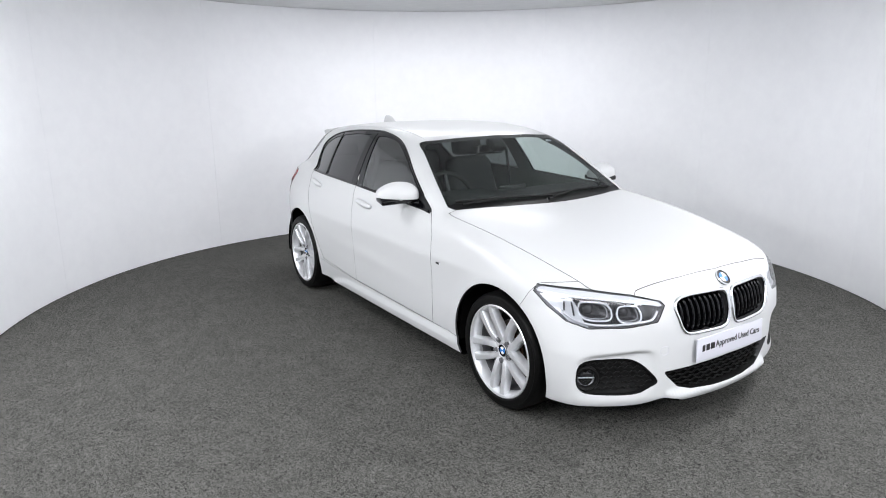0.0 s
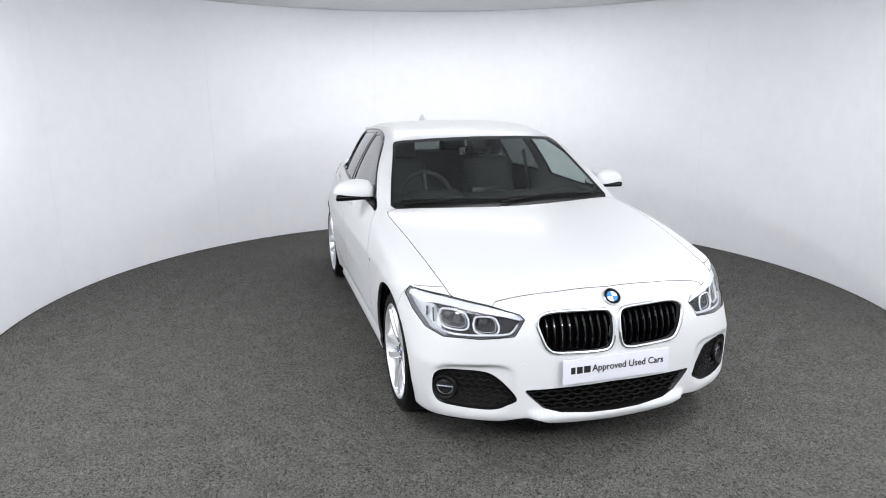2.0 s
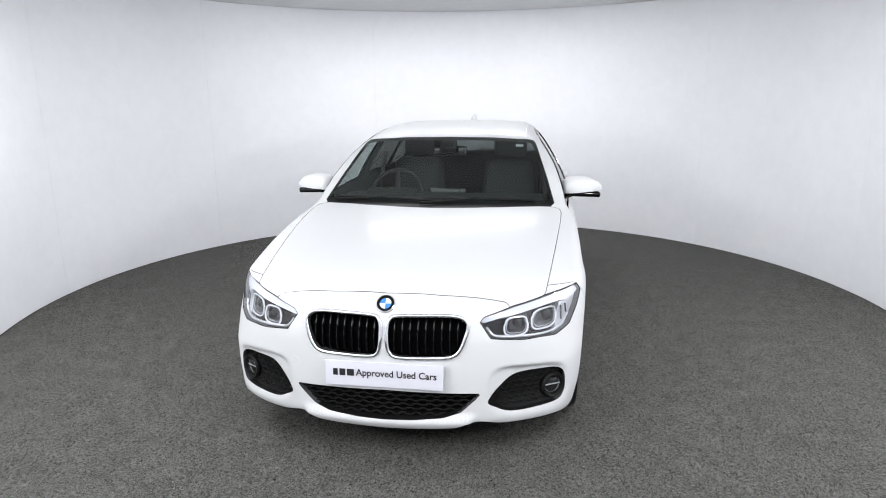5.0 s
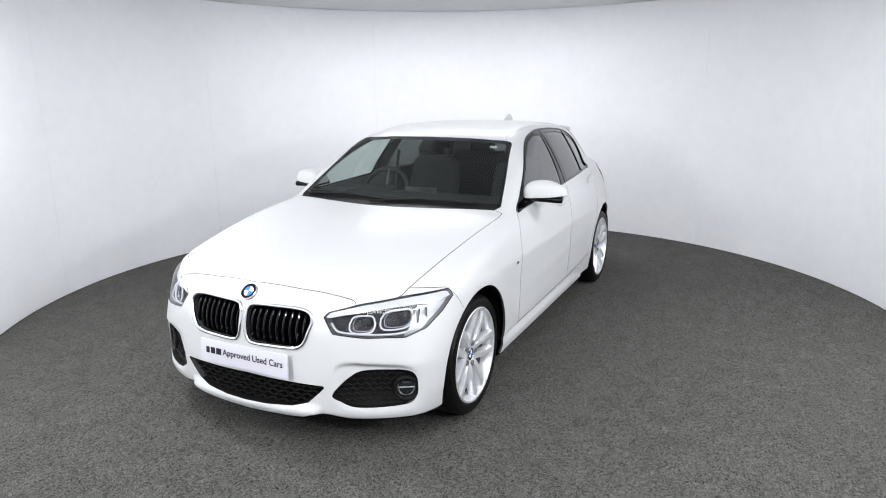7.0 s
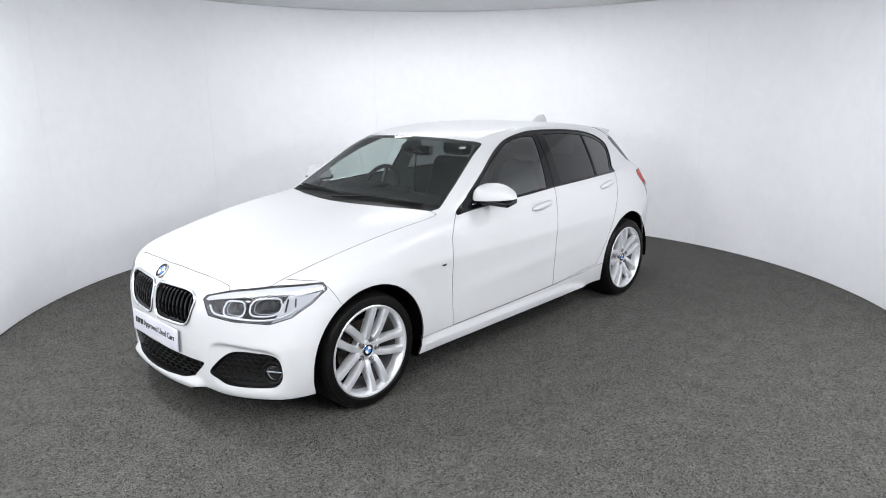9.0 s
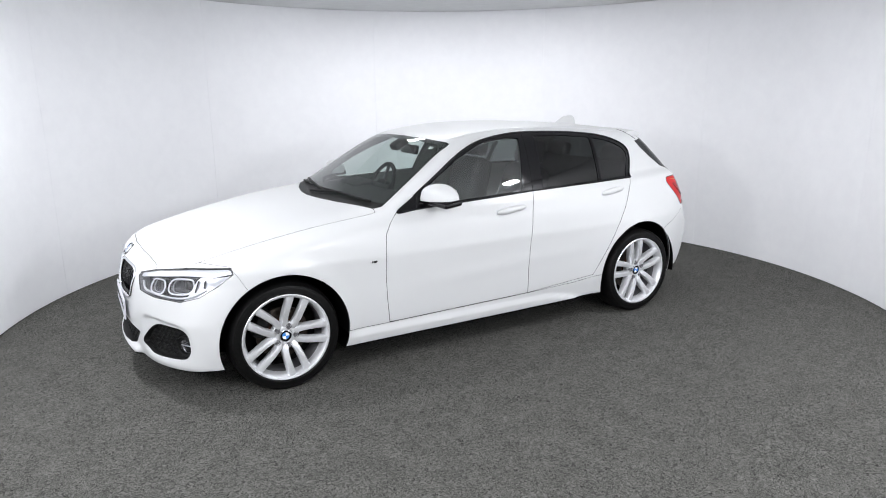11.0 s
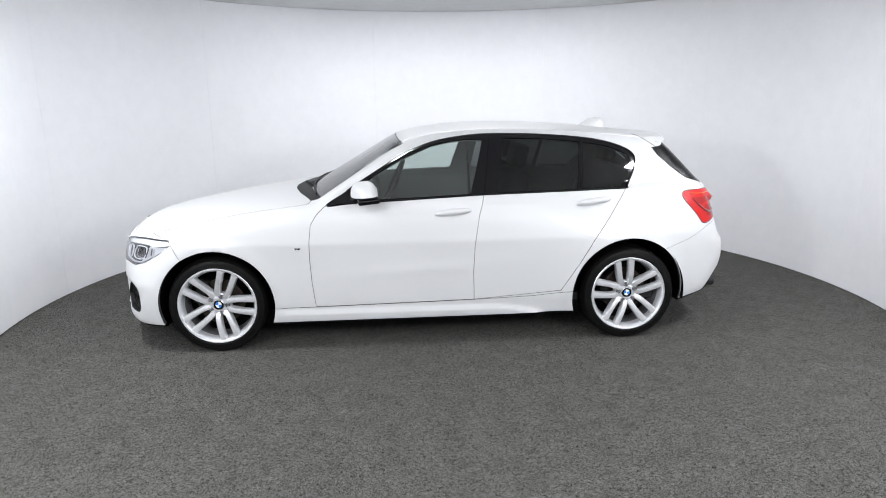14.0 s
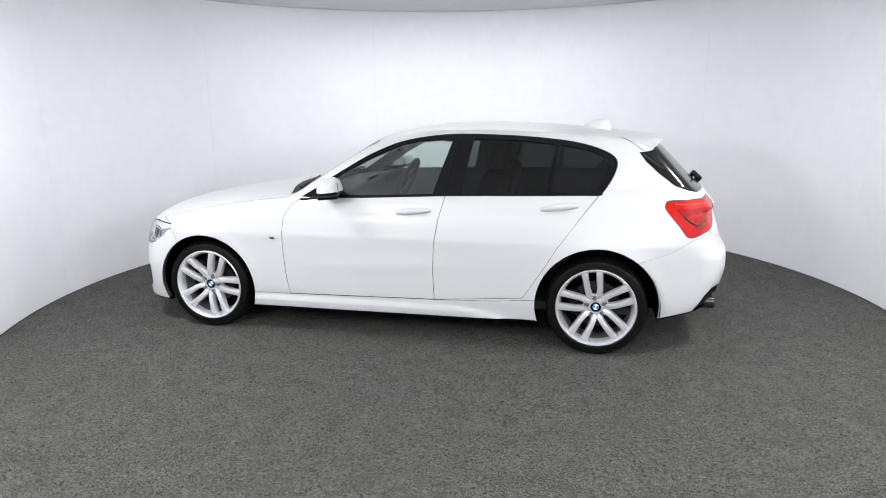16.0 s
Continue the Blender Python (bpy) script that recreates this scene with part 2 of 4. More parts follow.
def hem(x, y):
    """Height of the body's lower edge."""
    k = np.clip((x - 1.66) / 0.12, 0, 1)
    return under(x) + k * np.maximum(hem_front(np.abs(y)) - under(x), 0)


def body_field(x, y, z):
    """Negative inside the car's closed body."""
    y = np.abs(y)
    high = np.clip((z - 0.62) / 0.3, 0, 1)
    w = side_by_height(z) + taper_low(x) * (1 - high) + taper_high(x) * high
    for wx in (WHEEL_F, WHEEL_R):
        r = np.hypot(x - wx, z - WHEEL_Z)
        w = w + 0.010 * bell(r, 0.37, 0.06)
    w = w + 0.006 * bell(z, 0.50 + 0.05 * (0.5 - x), 0.05) * np.clip(1 - np.abs(x + 0.1) / 1.1, 0, 1)
    ledge = 0.268 - 0.085 * np.clip((-0.45 - x) / 0.40, 0, 1) ** 1.5
    w = w + 0.018 * np.clip((ledge - z) / 0.022, 0, 1) * np.clip((0.98 - np.abs(x - 0.08)) / 0.15, 0, 1)
    side = y - w
    top = (z - (deck(x) - deck_fall(x) * y * y - 0.12 * y ** 8)) * 0.95
    square = np.clip((z - 0.45) / 0.2, 0, 1)
    front = (x - (nose(z) - 0.27 * y * y - (0.34 + 0.26 * square) * y ** 6)) * 0.8
    rear = (tail(z) + 0.24 * y * y + 0.50 * y ** 6 - x) * 0.85
    edge = (((y - 0.628) / 0.182) ** 4 + ((z - 0.342 + 0.08 * (y - 0.628)) / 0.122) ** 4) ** 0.25
    hollow = np.clip((1.0 - edge) / 0.17, 0, 1)
    front = front + 0.026 * hollow * hollow * (3 - 2 * hollow) * np.clip((y - 0.44) / 0.12, 0, 1) * np.clip((0.815 - y) / 0.10, 0, 1) * np.clip((z - 0.225) / 0.09, 0, 1)
    # splitter blade under the lower intake, folding under at its outer ends
    blade = np.clip((0.415 + 0.55 * (z - 0.23) - y) / 0.045, 0, 1) * np.clip((0.256 - z) / 0.04, 0, 1)
    front = front - 0.023 * blade * blade * (3 - 2 * blade)
    low = smax(side, top, 0.05)
    low = smax(low, front, 0.05)
    low = smax(low, rear, 0.05)
    low = smax(low, hem(x, y) - z, 0.02)
    dz = np.maximum(z - 0.97, -0.04)
    c_side = (y - (cabin_half(x) - 0.40 * dz - 0.48 * dz * np.abs(dz))) * 0.88
    c_top = z - (roof_line(x) - 0.055 * y * y - 0.5 * y ** 6)
    c_front = (x - (0.802 - (z - 0.97) * 1.68 - 0.22 * y * y)) / 1.95
    c_rear = ((-2.01 + (z - 1.0) * 0.98 + 0.25 * y * y) - x) / 1.4
    cab = smax(c_side, c_top, 0.07)
    cab = smax(cab, c_front, 0.03)
    cab = smax(cab, c_rear, 0.05)
    cab = np.maximum(cab, 0.90 - z)
    return smin(low, cab, 0.025)


def surface():
    """Half body (y >= 0) as verts and triangles, found along rays from a spine."""
    spine_z, xa, xb = 0.60, -1.55, 1.50
    xs = np.linspace(xa, xb, 230)
    psi = np.linspace(0, math.pi / 2, 104)[1:]
    cols = [(xa, -math.sin(p), math.cos(p)) for p in psi[::-1]] + [(x, 0.0, 1.0) for x in xs] + [(xb, math.sin(p), math.cos(p)) for p in psi]
    phi = np.linspace(-math.pi / 2, math.pi / 2, 190)
    c = np.array(cols)
    ox = np.repeat(c[:, 0:1], len(phi), 1)
    dx = np.repeat(c[:, 1:2], len(phi), 1)
    dy = c[:, 2:3] * np.cos(phi)[None, :]
    dz = c[:, 2:3] * np.sin(phi)[None, :]
    lo, hi = np.zeros_like(ox), np.full_like(ox, 1.6)
    for _ in range(26):
        mid = (lo + hi) / 2
        inside = body_field(ox + dx * mid, dy * mid, spine_z + dz * mid) < 0
        lo, hi = np.where(inside, mid, lo), np.where(inside, hi, mid)
    v = np.stack([ox + dx * lo, dy * lo, spine_z + dz * lo], -1)
    v[:, 0, 1] = v[:, -1, 1] = 0.0
    nc, nr = v.shape[:2]
    idx = np.arange(nc * nr).reshape(nc, nr)
    a, b, cc, d = idx[:-1, :-1], idx[1:, :-1], idx[1:, 1:], idx[:-1, 1:]
    t = np.concatenate([np.stack([a, b, cc], -1).reshape(-1, 3), np.stack([a, cc, d], -1).reshape(-1, 3)])
    return v.reshape(-1, 3), t[:, ::-1]


def split(mesh, field):
    """Cuts a triangle mesh along field == 0. Returns (inside, outside)."""
    v, t = mesh
    f = field(v) if callable(field) else field
    f = np.where(np.abs(f) < 1e-7, 1e-7, f)
    ins = f < 0
    n_in = ins[t].sum(1)
    new_v, cache, out = [v], {}, ([], [])
    count = len(v)
    out[0].extend(t[n_in == 3].tolist())
    out[1].extend(t[n_in == 0].tolist())
    extra = []

    def cut(i, j):
        nonlocal count
        k = (i, j) if i < j else (j, i)
        if k not in cache:
            s = f[k[0]] / (f[k[0]] - f[k[1]])
            extra.append(v[k[0]] + (v[k[1]] - v[k[0]]) * s)
            cache[k] = count
            count += 1
        return cache[k]
    for tri in t[(n_in == 1) | (n_in == 2)].tolist():
        lone_in = ins[tri].sum() == 1
        while ins[tri[0]] != lone_in or ins[tri[1]] == lone_in or ins[tri[2]] == lone_in:
            tri = tri[1:] + tri[:1]
        p, q = cut(tri[0], tri[1]), cut(tri[0], tri[2])
        one, two = (0, 1) if lone_in else (1, 0)
        out[one].append([tri[0], p, q])
        out[two].extend([[p, tri[1], tri[2]], [p, tri[2], q]])
    vv = np.concatenate([v, np.array(extra)]) if extra else v
    res = []
    for o in out:
        o = np.array(o, int).reshape(-1, 3)
        used = np.unique(o)
        back = np.full(len(vv), -1)
        back[used] = np.arange(len(used))
        res.append((vv[used], back[o]))
    return res


def poly_field(points, axes, grow=0.0, rounded=0.0):
    """Signed distance to a polygon in the plane of two axes; negative inside."""
    p = np.array(points, float)

    def f(v):
        q = v[:, axes]
        best = np.full(len(q), 1e9)
        inside = np.zeros(len(q), bool)
        for i in range(len(p)):
            a, b = p[i], p[(i + 1) % len(p)]
            e = b - a
            s = np.clip(((q - a) @ e) / max(e @ e, 1e-12), 0, 1)
            best = np.minimum(best, np.linalg.norm(q - a - s[:, None] * e, axis=1))
            if a[1] != b[1]:
                cross = ((a[1] > q[:, 1]) != (b[1] > q[:, 1])) & (q[:, 0] < (b[0] - a[0]) * (q[:, 1] - a[1]) / (b[1] - a[1]) + a[0])
                inside ^= cross
        return np.where(inside, -best, best) - grow
    return f


def smooth_path(points, n=8, closed=True):
    """Catmull-Rom through points."""
    p = np.array(points, float)
    out = []
    m = len(p)
    for i in range(m if closed else m - 1):
        a, b, c, d = (p[(i - 1) % m], p[i], p[(i + 1) % m], p[(i + 2) % m]) if closed else (p[max(i - 1, 0)], p[i], p[i + 1], p[min(i + 2, m - 1)])
        for k in range(n):
            t = k / n
            out.append(0.5 * (2 * b + (c - a) * t + (2 * a - 5 * b + 4 * c - d) * t * t + (3 * b - a - 3 * c + d) * t ** 3))
    if not closed:
        out.append(p[-1])
    return np.array(out)


def vertex_normals(v, t):
    n = np.zeros_like(v)
    fn = np.cross(v[t[:, 1]] - v[t[:, 0]], v[t[:, 2]] - v[t[:, 0]])
    for k in range(3):
        np.add.at(n, t[:, k], fn)
    return n / np.maximum(np.linalg.norm(n, axis=1, keepdims=True), 1e-12)


def field_normals(v, field=None):
    field = field or body_field
    e = 2e-3
    g = np.stack([field(*(v + d).T) - field(*(v - d).T) for d in np.eye(3) * e], -1)
    return g / np.maximum(np.linalg.norm(g, axis=1, keepdims=True), 1e-9)


def panel(name, mesh, material, parent, thick=0.012, lift=0.0, mirror=False, label="", both=False, field=None):
    """A cut-out of the surface as a sheet with thickness, its rim turned inwards."""
    v, t = mesh
    if not len(t):
        return None
    nrm = field_normals(v, field)
    v = v + nrm * lift
    if both:                                  # join the two halves over the middle
        m = len(v)
        v2 = v * [1, -1, 1]
        onmid = np.abs(v[:, 1]) < 1e-6
        back = np.arange(m) + m
        back[onmid] = np.arange(m)[onmid]
        t = np.concatenate([t, back[t][:, ::-1]])
        v = np.concatenate([v, v2])
        nrm = np.concatenate([nrm, nrm * [1, -1, 1]])
    if mirror:
        v, t, nrm = v * [1, -1, 1], t[:, ::-1], nrm * [1, -1, 1]
    e = np.concatenate([t[:, [0, 1]], t[:, [1, 2]], t[:, [2, 0]]])
    key = np.minimum(e[:, 0], e[:, 1]).astype(np.int64) * (len(v) + 1) + np.maximum(e[:, 0], e[:, 1])
    _, first, cnt = np.unique(key, return_index=True, return_counts=True)
    rim = e[first[cnt == 1]]
    n = len(v)
    faces = t.tolist()
    verts = [v]
    if thick:
        ids = np.unique(rim)
        back = {i: k for k, i in enumerate(ids.tolist())}
        m = len(ids)
        verts += [v[ids], v[ids] - nrm[ids] * thick]
        for a, b in rim.tolist():
            faces.append((n + back[b], n + back[a], n + m + back[a], n + m + back[b]))
    ob = mesh_object(name, np.concatenate(verts), faces, material, parent, label)
    if thick and material is M_WHITE:        # the folded edge is coloured dark, as painted shade in the panel gaps
        ob.data.materials.append(M_SEAL_SHADE)
        ob.data.polygons.foreach_set("material_index", [0] * len(t) + [1] * (len(faces) - len(t)))
    return ob

# ---------------------------------------------------------------- shapes of the car's parts


def take(mesh, field, gap=0.0016):
    """Cuts a panel out, leaving a joint of twice the gap round it. Returns (panel, rest)."""
    f0 = field
    inner, rest = split(mesh, lambda v: f0(v) + gap)
    _, rest = split(rest, lambda v: f0(v) - gap)
    return inner, rest


def both(*fields):
    return lambda v: np.max([f(v) for f in fields], axis=0)


def on_body(points, axes, lift=0.0, field=None):
    """Drops points of the plane (y, z) from the front or rear, or (x, z) from the side, onto the body."""
    field = field or body_field
    p = np.array(points, float)
    out = np.zeros((len(p), 3))
    if axes == "front":
        out[:, 1:], k, far = p, 0, 2.4
    elif axes == "rear":
        out[:, 1:], k, far = p, 0, -2.4
    elif axes == "top":
        out[:, :2], k, far = p, 2, 1.7
    else:
        out[:, [0, 2]], k, far = p, 1, 1.2
    a, b = np.full(len(p), far), np.full(len(p), -0.2 if axes == "front" else far * 0.25)
    if axes == "top":
        b[:] = 0.5
    for _ in range(40):
        m = (a + b) / 2
        out[:, k] = m
        ins = field(*out.T) < 0
        b, a = np.where(ins, m, b), np.where(ins, a, m)
    out[:, k] = a
    return out + field_normals(out, field) * lift


def tube(name, path, radius, material, parent, closed=True, sides=8, flat=1.0, label="", up=(0, 0, 1)):
    """A rounded strip along a path; radius may be a list by point."""
    p = np.array(path, float)
    n = len(p)
    r = np.broadcast_to(np.array(radius, float), (n,))
    vs, fs = [], []
    for i in range(n):
        t = p[(i + 1) % n] - p[i - 1] if closed else p[min(i + 1, n - 1)] - p[max(i - 1, 0)]
        t = t / (np.linalg.norm(t) + 1e-12)
        s = np.cross(t, up)
        s = s / (np.linalg.norm(s) + 1e-12)
        w = np.cross(s, t)
        for k in range(sides):
            a = 2 * math.pi * k / sides
            vs.append(p[i] + (s * math.cos(a) * flat + w * math.sin(a)) * r[i])
    for i in range(n if closed else n - 1):
        j = (i + 1) % n
        for k in range(sides):
            fs.append((i * sides + k, i * sides + (k + 1) % sides, j * sides + (k + 1) % sides, j * sides + k))
    if not closed:
        fs += [tuple(range(sides))[::-1], tuple((n - 1) * sides + k for k in range(sides))]
    return mesh_object(name, vs, fs, material, parent, label, angle=50)


def rounded(name, centre, size, bevel, material, parent, rot=(0, 0, 0), label="", segments=3, taper=None):
    """A soft-edged block."""
    bm = bmesh.new()
    bmesh.ops.create_cube(bm, size=1, matrix=Matrix.Diagonal((*size, 1)))
    if taper:
        for v in bm.verts:
            if v.co.z > 0:
                v.co.x *= taper[0]
                v.co.y *= taper[1]
    bmesh.ops.bevel(bm, geom=bm.edges[:], offset=bevel, segments=segments, profile=0.6, affect="EDGES")
    bmesh.ops.transform(bm, matrix=pose(*centre, *rot), verts=bm.verts)
    return part(name, bm, material, parent, label, True, 40)


def lathe(name, profile, material, parent, segments=72, axis="y", label="", angle=35):
    """Turns (radius, along) points round the axis y."""
    vs, fs = [], []
    m = len(profile)
    for i in range(segments):
        a = 2 * math.pi * i / segments
        for r, h in profile:
            vs.append((r * math.cos(a), h, r * math.sin(a)))
    for i in range(segments):
        j = (i + 1) % segments
        for k in range(m - 1):
            fs.append((i * m + k, i * m + k + 1, j * m + k + 1, j * m + k))
    return mesh_object(name, vs, fs, material, parent, label, angle=angle)


def roundel(name, parent, matrix, radius, depth=0.006):
    """A round enamel badge: dark ring with a pale rim, blue and white quarters."""
    ring = lathe(name, [(0, -depth), (radius, -depth), (radius, 0.2 * depth), (radius * 0.95, depth), (radius * 0.9, 0.6 * depth), (radius * 0.62, 0.6 * depth), (0, 0.6 * depth)],
                 M_BLACK, parent, 40, label="round badge with dark ring, blue and white quarters")
    ring.matrix_local = matrix
    rim = lathe("rim", [(radius * 0.93, 0.5 * depth), (radius * 1.03, 0), (radius * 1.03, 0.8 * depth), (radius * 0.95, 1.25 * depth), (radius * 0.92, 0.6 * depth)], M_CHROME, ring, 40)
    for q in range(4):
        vs, fs = [(0, 0.9 * depth, 0)], []
        for i in range(9):
            a = math.pi / 2 * (q + i / 8)
            vs.append((radius * 0.62 * math.cos(a), 0.9 * depth, radius * 0.62 * math.sin(a)))
        n = len(vs)
        vs += [(x, 0.3 * depth, z) for x, y, z in vs]
        fs += [(0, i + 2, i + 1) for i in range(8)] + [(i + 1, i + 2, n + i + 2, n + i + 1) for i in range(8)]
        mesh_object("quarter", vs, fs, M_BLUE if q % 2 == 0 else M_ENAMEL, ring, "blue enamel" if q % 2 == 0 else "white enamel", smooth=False)
    return ring


# outlines, left half of the car; (x, z) from the side, (y, z) from the front or rear, (x, y) from above
DLO = smooth_path([(0.635, 0.938), (0.50, 1.025), (0.33, 1.130), (0.14, 1.238), (-0.05, 1.312), (-0.27, 1.349), (-0.47, 1.359), (-0.785, 1.350), (-1.055, 1.328),
                   (-1.235, 1.298), (-1.37, 1.253), (-1.432, 1.205), (-1.428, 1.142), (-1.390, 1.068), (-1.352, 1.016), (-1.322, 1.003), (-1.03, 0.997), (-0.37, 0.987), (0.27, 0.959), (0.5, 0.946)], 4)
PANE_F = [(0.485, 0.968), (0.27, 0.976), (-0.291, 0.997), (-0.388, 1.325), (-0.30, 1.331), (-0.17, 1.320), (-0.05, 1.296), (0.14, 1.218), (0.30, 1.130), (0.44, 1.040)]
PANE_R = [(-0.470, 1.002), (-0.526, 1.334), (-0.8, 1.327), (-1.052, 1.303), (-1.005, 1.010)]
PANE_Q = [(-1.040, 1.011), (-1.080, 1.298), (-1.20, 1.280), (-1.300, 1.252), (-1.382, 1.214), (-1.408, 1.175), (-1.40, 1.14), (-1.36, 1.075), (-1.312, 1.015)]
SCREEN = [(-0.724, 0.968), (0.724, 0.968), (0.674, 1.10), (0.592, 1.290), (0.575, 1.306), (0.54, 1.315), (0.30, 1.328), (0.0, 1.333), (-0.30, 1.328), (-0.54, 1.315), (-0.575, 1.306), (-0.592, 1.290), (-0.674, 1.10)]
HOOD = [(1.986, -0.3), (1.986, 0.0), (1.972, 0.25), (1.940, 0.485), (1.935, 0.52), (1.99, 0.60), (1.80, 0.690), (1.6, 0.710), (1.3, 0.736), (1.0, 0.757), (0.82, 0.764), (0.745, 0.755),
        (0.735, 0.70), (0.842, 0.402), (0.890, 0.20), (0.912, 0.0), (0.912, -0.3)]
COWL = [(0.93, -0.3), (0.912, 0.0), (0.890, 0.20), (0.842, 0.402), (0.735, 0.70), (0.70, 0.716), (0.5, 0.71), (0.5, -0.3)]
HEADLIGHT = [(0.852, 0.712), (0.832, 0.744), (0.705, 0.741), (0.552, 0.721), (0.430, 0.688), (0.414, 0.667), (0.462, 0.597), (0.60, 0.580), (0.674, 0.579), (0.740, 0.572), (0.80, 0.598), (0.834, 0.655)]
BROW = [(0.85, 0.716), (0.845, 0.80), (0.60, 0.80), (0.552, 0.735), (0.430, 0.690), (0.416, 0.670), (0.43, 0.664), (0.50, 0.680), (0.60, 0.697), (0.70, 0.709), (0.765, 0.708), (0.80, 0.695)]
CORNER = [(0.862, 0.712), (0.80, 0.695), (0.768, 0.705), (0.762, 0.66), (0.752, 0.60), (0.735, 0.565), (0.80, 0.59)]
KIDNEY = smooth_path([(0.014, 0.644), (0.024, 0.676), (0.053, 0.692), (0.17, 0.696), (0.283, 0.695), (0.342, 0.683), (0.364, 0.652), (0.353, 0.605), (0.330, 0.549), (0.288, 0.520), (0.18, 0.515), (0.068, 0.515), (0.030, 0.530), (0.016, 0.571)], 4)
FOG = smooth_path([(0.788, 0.335), (0.782, 0.388), (0.756, 0.414), (0.70, 0.423), (0.595, 0.425), (0.525, 0.397), (0.452, 0.310), (0.484, 0.276), (0.546, 0.250), (0.66, 0.250), (0.754, 0.258), (0.782, 0.290)], 4)
INTAKE = [(0.424, 0.348), (0.398, 0.318), (0.335, 0.258), (0.26, 0.238), (0.12, 0.229), (0.0, 0.227), (-0.12, 0.229), (-0.26, 0.238), (-0.335, 0.258), (-0.398, 0.318), (-0.424, 0.348), (0, 0.362)]
DOOR_F = [(0.718, 0.288), (0.735, 0.45), (0.742, 0.60), (0.74, 0.72), (0.728, 0.828), (0.69, 0.89), (0.645, 0.930), (0.60, 0.965), (-0.378, 0.99), (-0.340, 0.85), (-0.312, 0.68), (-0.303, 0.5), (-0.309, 0.308)]
DOOR_R = [(-0.309, 0.308), (-0.303, 0.5), (-0.312, 0.68), (-0.340, 0.85), (-0.378, 1.0), (-1.340, 1.01), (-1.235, 0.88), (-1.095, 0.69), (-1.00, 0.53), (-0.885, 0.352)]
SKIRT = [(1.2, 0.0), (1.2, 0.283), (0.72, 0.286), (-0.309, 0.306), (-0.7, 0.320), (-0.88, 0.336), (-1.2, 0.36), (-1.2, 0.0)]
TAIL_LAMP = smooth_path([(-1.733, 0.955), (-1.777, 0.977), (-2.03, 0.970), (-2.06, 0.93), (-2.04, 0.80), (-1.968, 0.775), (-1.880, 0.760), (-1.822, 0.826), (-1.745, 0.915)], 4)
REAR_GLASS = [(-0.39, 1.008), (0.39, 1.008), (0.545, 1.012), (0.586, 1.024), (0.580, 1.055), (0.5615, 1.125), (0.536, 1.196), (0.510, 1.250), (0.44, 1.280), (0.0, 1.298), (-0.44, 1.280)]
GATE = [(-0.3, 0.70), (0.45, 0.71), (0.585, 0.76), (0.60, 0.90), (0.598, 1.006), (0.54, 1.030), (0.50, 1.20), (0.47, 1.262), (0.46, 1.305), (0.30, 1.325), (0.0, 1.330), (-0.3, 1.330)]
BUMPER_F = [(1.45, 0.1), (1.45, 0.60), (1.545, 0.625), (1.59, 0.705), (1.62, 0.75), (1.80, 0.77), (2.3, 0.81), (2.3, 0.1)]
DIFFUSER = [(-0.3, 0.1), (0.67, 0.1), (0.692, 0.26), (0.672, 0.37), (0.64, 0.425), (0.53, 0.425), (0.44, 0.33), (0.0, 0.33), (-0.3, 0.33)]
BUMPER_R = [(-1.55, 0.1), (-1.55, 0.60), (-1.63, 0.625), (-1.75, 0.66), (-1.9, 0.735), (-2.0, 0.765), (-2.4, 0.78), (-2.4, 0.1)]


